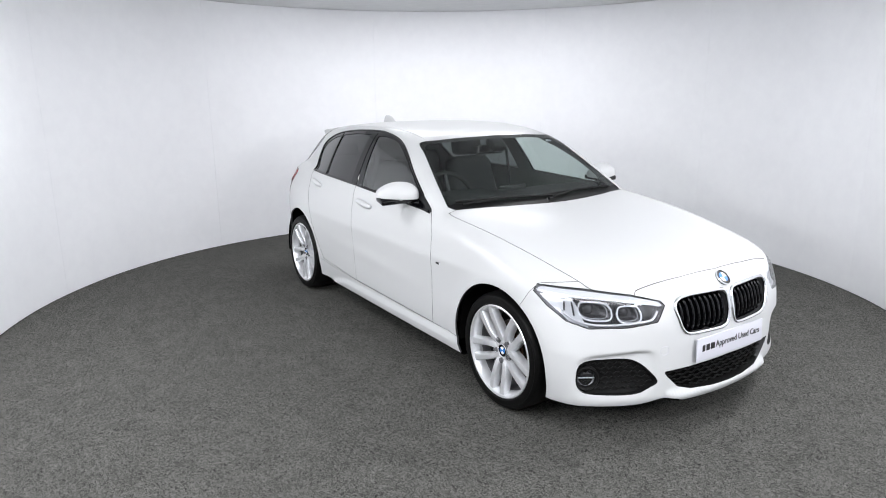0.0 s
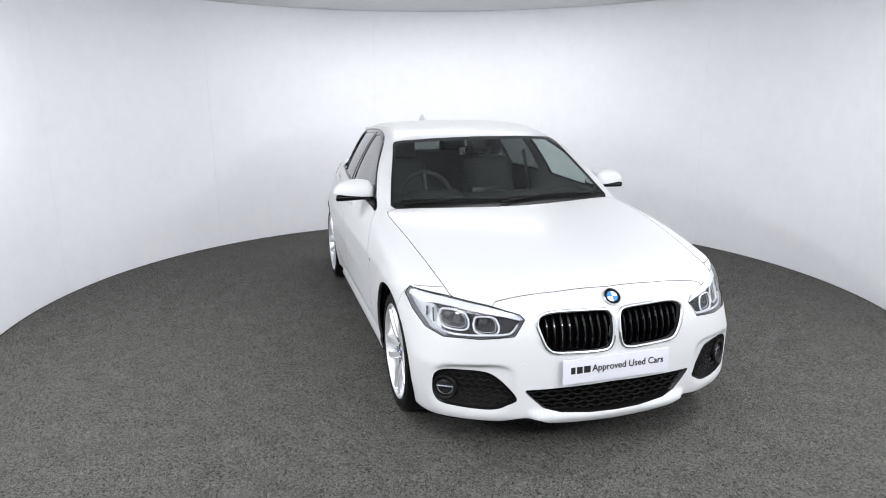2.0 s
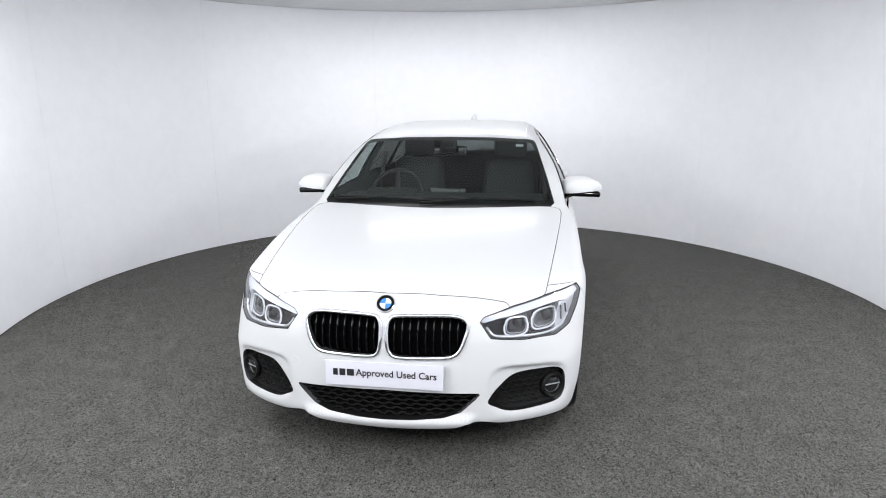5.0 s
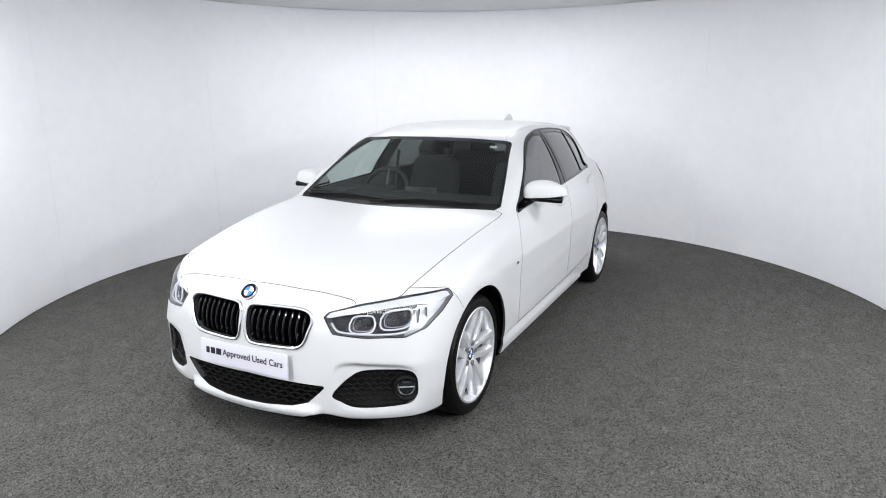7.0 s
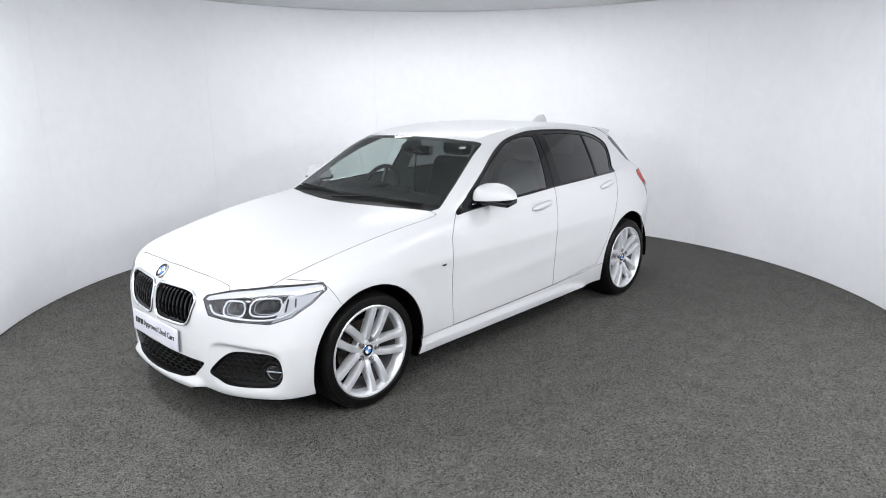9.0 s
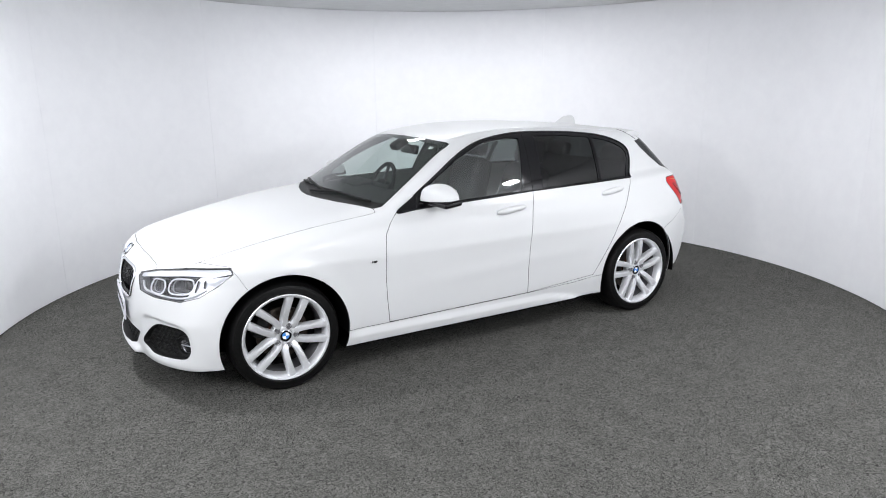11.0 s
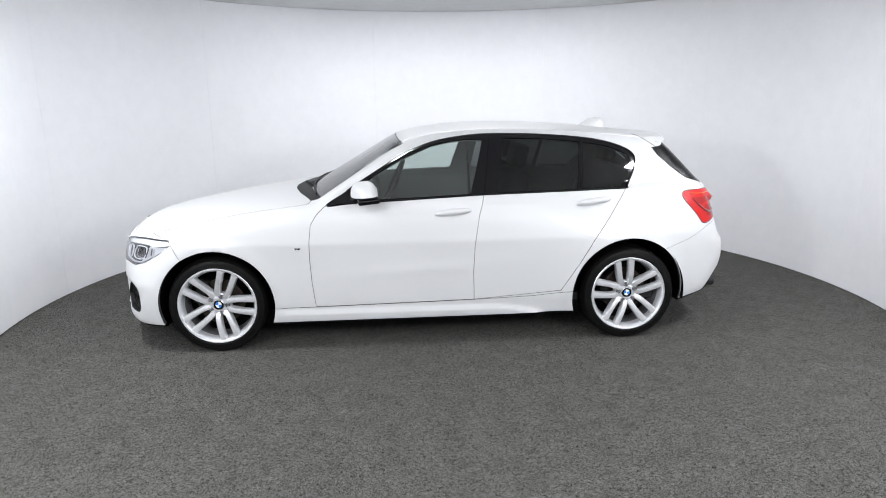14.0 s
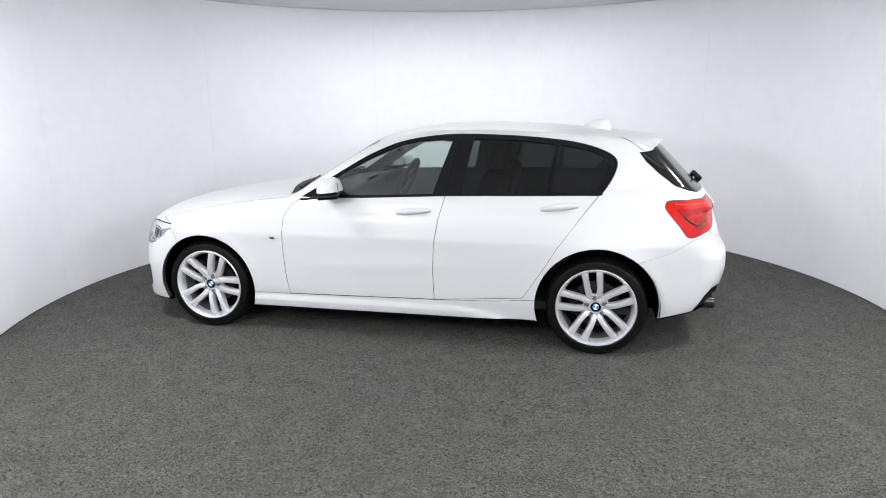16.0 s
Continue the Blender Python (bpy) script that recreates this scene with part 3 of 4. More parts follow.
def build_wheel(parent):
    hub = new("wheel")
    hub.parent = parent
    tyre = [(0.236, -0.105), (0.262, -0.112), (0.29, -0.110), (0.306, -0.095), (0.313, -0.07), (0.3155, -0.03), (0.3155, 0.03), (0.313, 0.07), (0.306, 0.092), (0.296, 0.103),
            (0.292, 0.1045), (0.289, 0.104), (0.275, 0.108), (0.262, 0.107), (0.258, 0.108), (0.252, 0.104), (0.246, 0.098), (0.238, 0.094), (0.230, 0.06), (0.23, -0.1)]
    lathe("tyre", tyre, M_RUBBER, hub, 96, label="black low-profile rubber tyre", angle=25)
    lathe("rim_barrel", [(0.240, 0.094), (0.249, 0.099), (0.250, 0.103), (0.246, 0.106), (0.238, 0.104), (0.230, 0.092), (0.224, 0.072), (0.219, 0.045)], M_ALLOY, hub, 96, label="silver alloy rim")
    # inner part of the alloy barrel, coloured grey for the shade behind the spokes
    lathe("inner_barrel", [(0.219, 0.045), (0.216, 0.03), (0.214, -0.09), (0.24, -0.1)], M_LAMPGREY, hub, 72, label="inner rim in grey that stands for shade")
    for k in range(5):
        for sgn in (-1, 1):
            st = [(0.030, 0.014, 0.030, 0.064, 0.034), (0.06, 0.0235, 0.047, 0.076, 0.044), (0.082, 0.032, 0.038, 0.083, 0.050), (0.12, 0.0385, 0.037, 0.090, 0.050), (0.16, 0.0415, 0.039, 0.095, 0.046), (0.20, 0.044, 0.042, 0.098, 0.040), (0.238, 0.0475, 0.050, 0.099, 0.030)]
            bm = bmesh.new()
            rings = []
            for r, off, w, y, dep in st:
                o = sgn * off
                h = w * 0.5
                prof = [(-h, -dep), (-h * 1.03, -0.012), (-h * 0.74, -0.0015), (-h * 0.2, 0.0), (h * 0.2, 0.0), (h * 0.74, -0.0015), (h * 1.03, -0.012), (h, -dep)]
                rings.append([bm.verts.new((o + a, y + b, r)) for a, b in prof])
            for a, b in zip(rings, rings[1:]):
                for i in range(8):
                    bm.faces.new((a[i], a[(i + 1) % 8], b[(i + 1) % 8], b[i]))
            bm.faces.new(rings[0][::-1])
            bm.faces.new(rings[-1])
            bmesh.ops.recalc_face_normals(bm, faces=bm.faces[:])
            bmesh.ops.rotate(bm, cent=(0, 0, 0), matrix=Matrix.Rotation(radians(72 * k), 3, "Y"), verts=bm.verts)
            part("spoke", bm, M_ALLOY, hub, smooth=True, angle=45)
    lathe("hub_plate", [(0.0, 0.066), (0.036, 0.066), (0.040, 0.072), (0.066, 0.070), (0.078, 0.062), (0.078, 0.02), (0.0, 0.02)], M_ALLOY, hub, 48)
    for k in range(5):
        a = radians(72 * k + 90)
        well = lathe("bolt", [(0.0, 0.003), (0.007, 0.003), (0.0095, -0.001), (0.0095, -0.005), (0.0125, -0.005), (0.0150, 0.002), (0.0165, -0.008)], M_LAMPGREY, hub, 16, label="grey wheel bolt in its well")
        well.location = (0.058 * math.cos(a), 0.077, 0.058 * math.sin(a))
    roundel("centre_cap", hub, pose(0, 0.070, 0, 0, 22, 0), 0.033, 0.004)
    lathe("brake_disc", [(0.07, 0.0), (0.15, 0.0), (0.15, -0.024), (0.07, -0.024), (0.07, 0.0)], M_DISC, hub, 48, label="worn grey brake disc")
    lathe("brake_hub", [(0.0, 0.012), (0.06, 0.012), (0.085, 0.002), (0.085, -0.04)], M_RUST, hub, 32, label="rusty brown brake hub")
    rounded("brake_caliper", (0.135, -0.01, 0.03), (0.07, 0.08, 0.16), 0.015, M_PLASTIC, hub, label="dark brake caliper")
    # added black disc, stands for the deep shade inside the wheel
    lathe("wheel_back", [(0.0, -0.06), (0.214, -0.06)], M_MATT, hub, 40, label="black disc standing for shade inside the wheel")
    tube("valve", [(-0.205, 0.06, 0.02), (-0.200, 0.092, 0.02)], 0.004, M_CHROME, hub, False, 6, up=(1, 0, 0))
    return hub


def build_car():
    car = new("car")
    tagged(car, "white five-door hatchback with silver alloy wheels on grey carpet", "car")
    X, Y, Z = 0, 1, 2
    half = surface()
    full_half = half
    pieces = {}

    def cutout(key, field, gap=0.0016):
        nonlocal half
        pieces[key], half = take(half, field, gap)

    sgn = lambda ax, s, lim: (lambda v: s * (v[:, ax] - lim))      # noqa: E731
    cutout("under", lambda v: v[:, 2] - (hem(v[:, 0], v[:, 1]) + 0.017), 0.0)
    for wx in (WHEEL_F, WHEEL_R):
        circ = lambda v, wx=wx: np.hypot(v[:, 0] - wx, v[:, 2] - WHEEL_Z) - arch_r(wx)      # noqa: E731
        deep = both(circ, lambda v: 0.52 - v[:, 1])
        _, half = split(half, deep)
        _, pieces["under"] = split(pieces["under"], deep)
    cutout("cowl", both(poly_field(COWL, [X, Y]), lambda v: v[:, 2] - 0.984, lambda v: 0.9 - v[:, 2]), 0.0)
    cutout("screen", both(poly_field(SCREEN, [Y, Z]), lambda v: 0.05 - v[:, 0]), 0.001)
    cutout("headlight", both(poly_field(HEADLIGHT, [Y, Z]), lambda v: 1.3 - v[:, 0]))
    cutout("hood", both(poly_field(HOOD, [X, Y]), lambda v: 0.68 - v[:, 2]))
    cutout("kidney", both(poly_field(KIDNEY, [Y, Z]), lambda v: 1.5 - v[:, 0]), 0.0)
    cutout("intake", both(poly_field(INTAKE, [Y, Z]), lambda v: 1.5 - v[:, 0]), 0.0)
    cutout("fog", both(poly_field(FOG, [Y, Z]), lambda v: 1.4 - v[:, 0]), 0.0)
    cutout("bumper_f", poly_field(BUMPER_F, [X, Z]), 0.0009)
    upper = lambda v: 0.45 - v[:, 1]      # noqa: E731
    cutout("dlo", both(poly_field(DLO, [X, Z]), upper), 0.0015)
    dlo = pieces["dlo"]
    pieces["pane_f"], dlo = take(dlo, poly_field(PANE_F, [X, Z]), 0.0)
    pieces["pane_r"], dlo = take(dlo, poly_field(PANE_R, [X, Z]), 0.0)
    pieces["pane_q"], dlo = take(dlo, poly_field(PANE_Q, [X, Z]), 0.0)
    pieces["dlo"] = dlo
    cutout("skirt", both(poly_field(SKIRT, [X, Z]), upper), 0.0015)
    cutout("door_f", both(poly_field(DOOR_F, [X, Z]), upper))
    cutout("door_r", both(poly_field(DOOR_R, [X, Z]), upper))
    cutout("tail_lamp", both(poly_field(TAIL_LAMP, [X, Z]), lambda v: 0.30 - v[:, 1]), 0.0015)
    cutout("rear_glass", both(poly_field(REAR_GLASS, [Y, Z]), lambda v: v[:, 0] + 1.5), 0.001)
    cutout("gate", both(poly_field(GATE, [Y, Z]), lambda v: v[:, 0] + 1.45), 0.0012)
    cutout("diffuser", both(poly_field(DIFFUSER, [Y, Z]), lambda v: v[:, 0] + 1.85), 0.0)
    cutout("bumper_r", poly_field(BUMPER_R, [X, Z]), 0.0009)
    cutout("wing", both(lambda v: 0.73 - v[:, 0], lambda v: v[:, 2] - 0.985), 0.0)

    # painted panels
    panel("body", half, M_WHITE, car, both=True, label="white roof, pillars and rear quarters")
    panel("bonnet", pieces["hood"], M_WHITE, car, both=True, label="long white bonnet")
    panel("front_bumper", pieces["bumper_f"], M_WHITE, car, both=True, thick=0.03, label="white sports front bumper")
    panel("rear_bumper", pieces["bumper_r"], M_WHITE, car, both=True)
    panel("rear_diffuser", pieces["diffuser"], M_PLASTIC, car, both=True, lift=-0.012, label="black plastic rear diffuser")
    panel("tailgate", pieces["gate"], M_WHITE, car, both=True)
    panel("underbody", pieces["under"], M_MATT, car, both=True, thick=0, label="dark underbody")
    panel("windscreen_cowl", pieces["cowl"], M_PLASTIC, car, both=True, label="black cowl under the windscreen")
    panel("windscreen", pieces["screen"], M_GLASS, car, both=True, thick=0.0, label="clear windscreen")
    panel("rear_window", pieces["rear_glass"], M_REARGLASS, car, both=True, thick=0.0, label="dark rear window")
    for mir in (False, True):
        panel("front_wing", pieces["wing"], M_WHITE, car, mirror=mir)
        fd = panel("front_door", pieces["door_f"], M_WHITE, car, mirror=mir)
        rd = panel("rear_door", pieces["door_r"], M_WHITE, car, mirror=mir)
        panel("side_skirt", pieces["skirt"], M_WHITE, car, mirror=mir)
        panel("window_surround", pieces["dlo"], M_BLACK, car, mirror=mir, thick=0.01, label="gloss black window surround")
        panel("front_window", pieces["pane_f"], M_SIDE, fd, mirror=mir, thick=0, lift=-0.004, label="clear side window")
        panel("rear_window", pieces["pane_r"], M_TINT, rd, mirror=mir, thick=0, lift=-0.004, label="dark privacy window")
        panel("quarter_window", pieces["pane_q"], M_TINT, rd, mirror=mir, thick=0, lift=-0.004, label="dark privacy window")
        pieces["tail_lamp_made", -1 if mir else 1] = panel("tail_lamp", pieces["tail_lamp"], M_RED, car, mirror=mir, label="red tail lamp")
    # lining behind the panels, open at the glass
    lining = full_half
    for f in (both(poly_field(SCREEN, [Y, Z], 0.0), lambda v: 0.05 - v[:, 0]), both(poly_field(PANE_F, [X, Z]), upper), both(poly_field(PANE_R, [X, Z]), upper),
              both(poly_field(PANE_Q, [X, Z]), upper), both(poly_field(REAR_GLASS, [Y, Z]), lambda v: v[:, 0] + 1.5), both(poly_field(HEADLIGHT, [Y, Z]), lambda v: 1.3 - v[:, 0]),
              both(poly_field(FOG, [Y, Z]), lambda v: 1.4 - v[:, 0]), both(poly_field(KIDNEY, [Y, Z]), lambda v: 1.4 - v[:, 0]), both(poly_field(INTAKE, [Y, Z]), lambda v: 1.4 - v[:, 0]),
              lambda v: v[:, 2] - 0.25):
        _, lining = split(lining, f)
    for wx in (WHEEL_F, WHEEL_R):
        _, lining = split(lining, lambda v, wx=wx: np.hypot(v[:, 0] - wx, v[:, 2] - WHEEL_Z) - arch_r(wx) - 0.012)
    panel("interior_lining", lining, M_LINING, car, both=True, thick=0, lift=-0.018, label="grey cabin lining")
    return car, pieces


def key_rows(dx, dy):
    rows = []
    for t, a in TURN:
        c, s = math.cos(radians(a)), math.sin(radians(a))
        rows.append((t, pose(dx * c - dy * s, dx * s + dy * c, 0, 0, 0, a)))
    return rows

# ---------------------------------------------------------------- fittings of the car


def wave_rows(name, outline, rows, parent, mirror, lift, step=0.034, amp=0.0045, radius=0.0042, hole=None):
    """Wavy mesh bars across an opening of the bumper."""
    f = poly_field(outline, [0, 1])
    o = np.array(outline)
    y0, y1 = o[:, 0].min(), o[:, 0].max()
    for k, z in enumerate(rows):
        ys = np.arange(y0, y1, 0.006)
        zs = z + amp * np.clip(1.6 * np.sin(2 * math.pi * ys / step + math.pi * (k % 2)), -1, 1)
        keep = f(np.stack([ys, zs], -1)) < -0.004
        if keep.sum() < 4:
            continue
        runs = [keep]
        if hole is not None:
            clear = keep & (np.hypot(ys - hole[0], zs - hole[1]) > hole[2])
            runs = [clear & (ys < hole[0]), clear & (ys >= hole[0])]
        for run in runs:
            if run.sum() < 3:
                continue
            p = on_body(np.stack([ys[run], zs[run]], -1), "front", 0.0) + [lift, 0, 0]
            if mirror:
                p = p * [1, -1, 1]
            tube(name, p, radius, M_PLASTIC, parent, False, 6, up=(1, 0, 0))


def build_front(car, pieces):
    for mir in (False, True):
        s = -1 if mir else 1
        flip = np.array([1, s, 1])
        # kidney grille
        back = panel("kidney_grille", pieces["kidney"], M_MATT, car, lift=-0.045, thick=0, mirror=mir, label="black kidney grille with chrome frame and upright slats")
        ring = on_body(KIDNEY, "front", 0.001) * flip
        tube("frame", ring, 0.0095, M_CHROME, back, True, 8, label="chrome frame", up=(1, 0, 0))
        inner = poly_field(KIDNEY, [0, 1])
        for i in range(9):
            y = 0.045 + 0.0345 * i
            zs = np.linspace(0.52, 0.69, 40)
            ok = inner(np.stack([np.full(40, y), zs], -1)) < -0.006
            zs = zs[ok]
            if len(zs) < 4:
                continue
            zs = np.linspace(zs[0], zs[-1], 9)
            p = on_body(np.stack([np.full(9, y), zs], -1), "front", -0.004) * flip
            p[:, 0] -= np.array([0.014, 0.005, 0.001, 0, 0, 0, 0.003, 0.010, 0.022])
            vs, fs = [], []
            for q in p:
                for dx, dy in ((0.0, -0.002), (0.0, 0.002), (-0.006, 0.0055), (-0.034, 0.005), (-0.034, -0.005), (-0.006, -0.0055)):
                    vs.append((q[0] + dx, q[1] + dy, q[2]))
            for a in range(8):
                for k in range(6):
                    fs.append((6 * a + k, 6 * a + (k + 1) % 6, 6 * a + 6 + (k + 1) % 6, 6 * a + 6 + k))
            fs += [(0, 1, 2, 3, 4, 5), (53, 52, 51, 50, 49, 48)]
            mesh_object("slat", vs, fs, M_BLACK, back, angle=30)
        # fog lamp pocket
        pocket = panel("fog_lamp_pocket", pieces["fog"], M_PLASTIC, car, lift=-0.028, thick=0, mirror=mir, label="black mesh pocket round the fog lamp")
        outer = on_body(FOG, "front", 0.0) * flip
        deep = outer - [0.034, 0, 0]
        n = len(outer)
        vs = list(outer) + list(deep)
        fs = [(i, (i + 1) % n, n + (i + 1) % n, n + i) for i in range(n)]
        mesh_object("lip", vs, fs, M_PLASTIC, pocket)
        wave_rows("mesh_bar", [p for p in FOG.tolist()], [0.275 + 0.024 * k for k in range(7)], pocket, mir, -0.024, hole=(0.734, 0.325, 0.060))
        lamp = new("fog_lamp")
        lamp.parent = car
        lamp["label"] = "round clear fog lamp in a black ring"
        lamp.matrix_local = pose(1.860, s * 0.734, 0.325, 0, 0, -58 if s > 0 else -122)
        lathe("bezel", [(0.058, -0.03), (0.060, 0.004), (0.054, 0.012), (0.045, 0.008), (0.040, -0.012)], M_PLASTIC, lamp, 40)
        lathe("reflector", [(0.041, -0.008), (0.034, -0.015), (0.018, -0.019), (0.0, -0.020)], M_LAMPGREY, lamp, 32, label="grey reflector")
        rounded("shade", (0, -0.010, 0.018), (0.066, 0.008, 0.026), 0.004, M_LAMPDARK, lamp, label="dark upper shade")
        rounded("lamp_bar", (0, -0.004, 0.001), (0.078, 0.005, 0.006), 0.002, M_LAMP, lamp, label="silver crossbar")
        lathe("lens", [(0.042, -0.004), (0.036, 0.005), (0.020, 0.009), (0.0, 0.010)], M_LENS, lamp, 32, label="clear lens")
        # headlamp
        build_headlamp(car, pieces, mir)
    # lower intake
    bay = panel("lower_intake", pieces["intake"], M_MATT, car, lift=-0.04, thick=0, both=True, label="black lower intake with wavy mesh")
    n_out = on_body(INTAKE, "front", 0.0)
    n_in = n_out - [0.045, 0, 0]
    n = len(INTAKE)
    mesh_object("lip", list(n_out) + list(n_in), [(i, (i + 1) % n, n + (i + 1) % n, n + i) for i in range(n)], M_PLASTIC, bay)
    wave_rows("mesh_bar", INTAKE, [0.244 + 0.021 * k for k in range(6)], bay, False, -0.022, 0.06, 0.0035, 0.0042)
    # bonnet badge
    p = on_body([(0.0, 0.735)], "front", 0.003)[0]
    nrm = field_normals(p[None])[0]
    q = Vector((float(nrm[0]), 0, float(nrm[2]))).to_track_quat("Y", "Z").to_matrix().to_4x4()
    roundel("bonnet_badge", car, Matrix.Translation(p) @ q, 0.041, 0.006)
    # sign plate in place of the number plate
    plate = rounded("sign_plate", (2.108, 0, 0.434), (0.008, 0.530, 0.114), 0.0025, M_PLATE, car, (0, -3, 0), "white dealer sign with black lettering")
    tilt = pose(2.1125, 0, 0.434, 0, -3, 0) @ pose(0, 0, 0, 90, 0, 90)
    txt = bpy.data.curves.new("lettering", "FONT")
    txt.body, txt.size, txt.extrude, txt.align_x, txt.align_y = "Approved Used Cars", 0.0435, 0.0006, "LEFT", "CENTER"
    txt.materials.append(M_INK)
    txt.offset = 0.0007
    t = new("lettering", txt)
    bpy.context.view_layer.update()
    wide = 0.361 / t.dimensions.x
    t.parent = plate
    t.matrix_local = tilt @ pose(-0.124, 0.006, 0) @ Matrix.Diagonal((wide, 1.0, 1.0, 1.0))
    for y0, w in ((-0.231, 0.027), (-0.202, 0.033), (-0.168, 0.038)):
        rounded("maker_mark", (2.1128, y0 + w / 2, 0.440), (0.0016, w - 0.006, 0.031), 0.0006, M_INK, plate, (0, -3, 0), "plain dark bar", 1)
    # towing-eye cover
    a = np.linspace(0, 2 * math.pi, 28)[:-1]
    tube("towing_eye_cover", on_body(np.stack([-0.425 + 0.022 * np.cos(a), 0.455 + 0.022 * np.sin(a)], -1) * [1, 1], "front", 0.0), 0.0008, M_PLATE, car, True, 6, up=(1, 0, 0))


def build_headlamp(car, pieces, mir):
    s = -1 if mir else 1
    flip = np.array([1, s, 1])
    shell = panel("headlamp", pieces["headlight"], M_LAMPDARK, car, lift=-0.055, thick=0, mirror=mir, label="clear headlamp with two ring lamps and silver housing")
    rim_out = on_body(HEADLIGHT, "front", -0.004) * flip
    rim_in = on_body((np.array(HEADLIGHT) - [0.63, 0.65]) * 0.93 + [0.63, 0.65], "front", -0.055) * flip
    n = len(HEADLIGHT)
    mesh_object("housing", list(rim_out) + list(rim_in), [(i, (i + 1) % n, n + (i + 1) % n, n + i) for i in range(n)], M_LAMPGREY, shell, "grey housing", angle=30)
    # bright strip under the top edge, and the silver outer corner
    brow, rest = split(pieces["headlight"], poly_field(BROW, [1, 2]))
    corner, rest = split(rest, poly_field(CORNER, [1, 2]))
    panel("brow", brow, M_CLEAR, shell, lift=-0.014, thick=0.012, mirror=mir, label="pale light guide")
    panel("corner_reflector", corner, M_LAMP, shell, lift=-0.026, thick=0.02, mirror=mir, label="silver reflector")
    low = smooth_path([(0.805, 0.640), (0.775, 0.605), (0.72, 0.589), (0.62, 0.592), (0.52, 0.600), (0.475, 0.610), (0.445, 0.645)], 5, False)
    tube("lower_trim", on_body(low, "front", -0.020) * flip, 0.006, M_LAMP, shell, False, 8, up=(1, 0, 0))
    for y, z, ry, rz, deep in ((0.704, 0.654, 0.056, 0.046, 0.030), (0.577, 0.640, 0.052, 0.042, 0.026)):
        k = 48
        hexa = []
        for i in range(k):
            a = 2 * math.pi * i / k
            c, sn = math.cos(a), math.sin(a)
            m = (abs(c) ** 3.2 + abs(sn) ** 3.2) ** (-1 / 3.2)
            if sn > 0.25:
                m *= 0.92
            hexa.append((y + ry * m * c, z + rz * m * sn))
        ring = on_body(hexa, "front", -deep) * flip
        tube("ring_lamp", ring, 0.0045, M_CLEAR, shell, True, 8, label="pale ring lamp", up=(1, 0, 0))
        centre = ring.mean(0)
        tube("inner_ring", ring * 0.84 + centre * 0.16 + [-0.012, 0, 0], 0.0022, M_RING, shell, True, 6, label="thin silver ring", up=(1, 0, 0))
        bowl = [ring * 0.8 + centre * 0.2 + [-0.02, 0, 0], ring * 0.55 + centre * 0.45 + [-0.035, 0, 0]]
        vs = list(ring) + list(bowl[0]) + list(bowl[1])
        fs = []
        for b in range(2):
            fs += [(b * k + i, b * k + (i + 1) % k, (b + 1) * k + (i + 1) % k, (b + 1) * k + i) for i in range(k)]
        mesh_object("bowl", vs, fs, M_LAMPDARK, shell)
        out = Vector((1.0, 0.32 * s, 0.02)).to_track_quat("Y", "Z").to_matrix().to_4x4()
        proj = lathe("projector", [(0.030, -0.03), (0.030, 0.0), (0.024, 0.010), (0.012, 0.0155), (0.0, 0.017)], M_LAMPDARK, shell, 28, label="dark projector lens")
        proj.matrix_local = Matrix.Translation(centre + np.array([-0.040, 0, 0])) @ out
    for i in range(2):
        pts = on_body([(0.775 + 0.022 * i, 0.625 + 0.02 * i), (0.772 + 0.020 * i, 0.685)], "front", -0.018) * flip
        tube("reflector_blade", pts, 0.004, M_LAMPDARK, shell, False, 6, up=(1, 0, 0))
    panel("lens", pieces["headlight"], M_LENS, shell, mirror=mir, thick=0, label="clear lens")
    edge = on_body(HEADLIGHT, "front", -0.001) * flip
    tube("seal", edge, 0.0022, M_PLASTIC, shell, True, 6, up=(1, 0, 0))


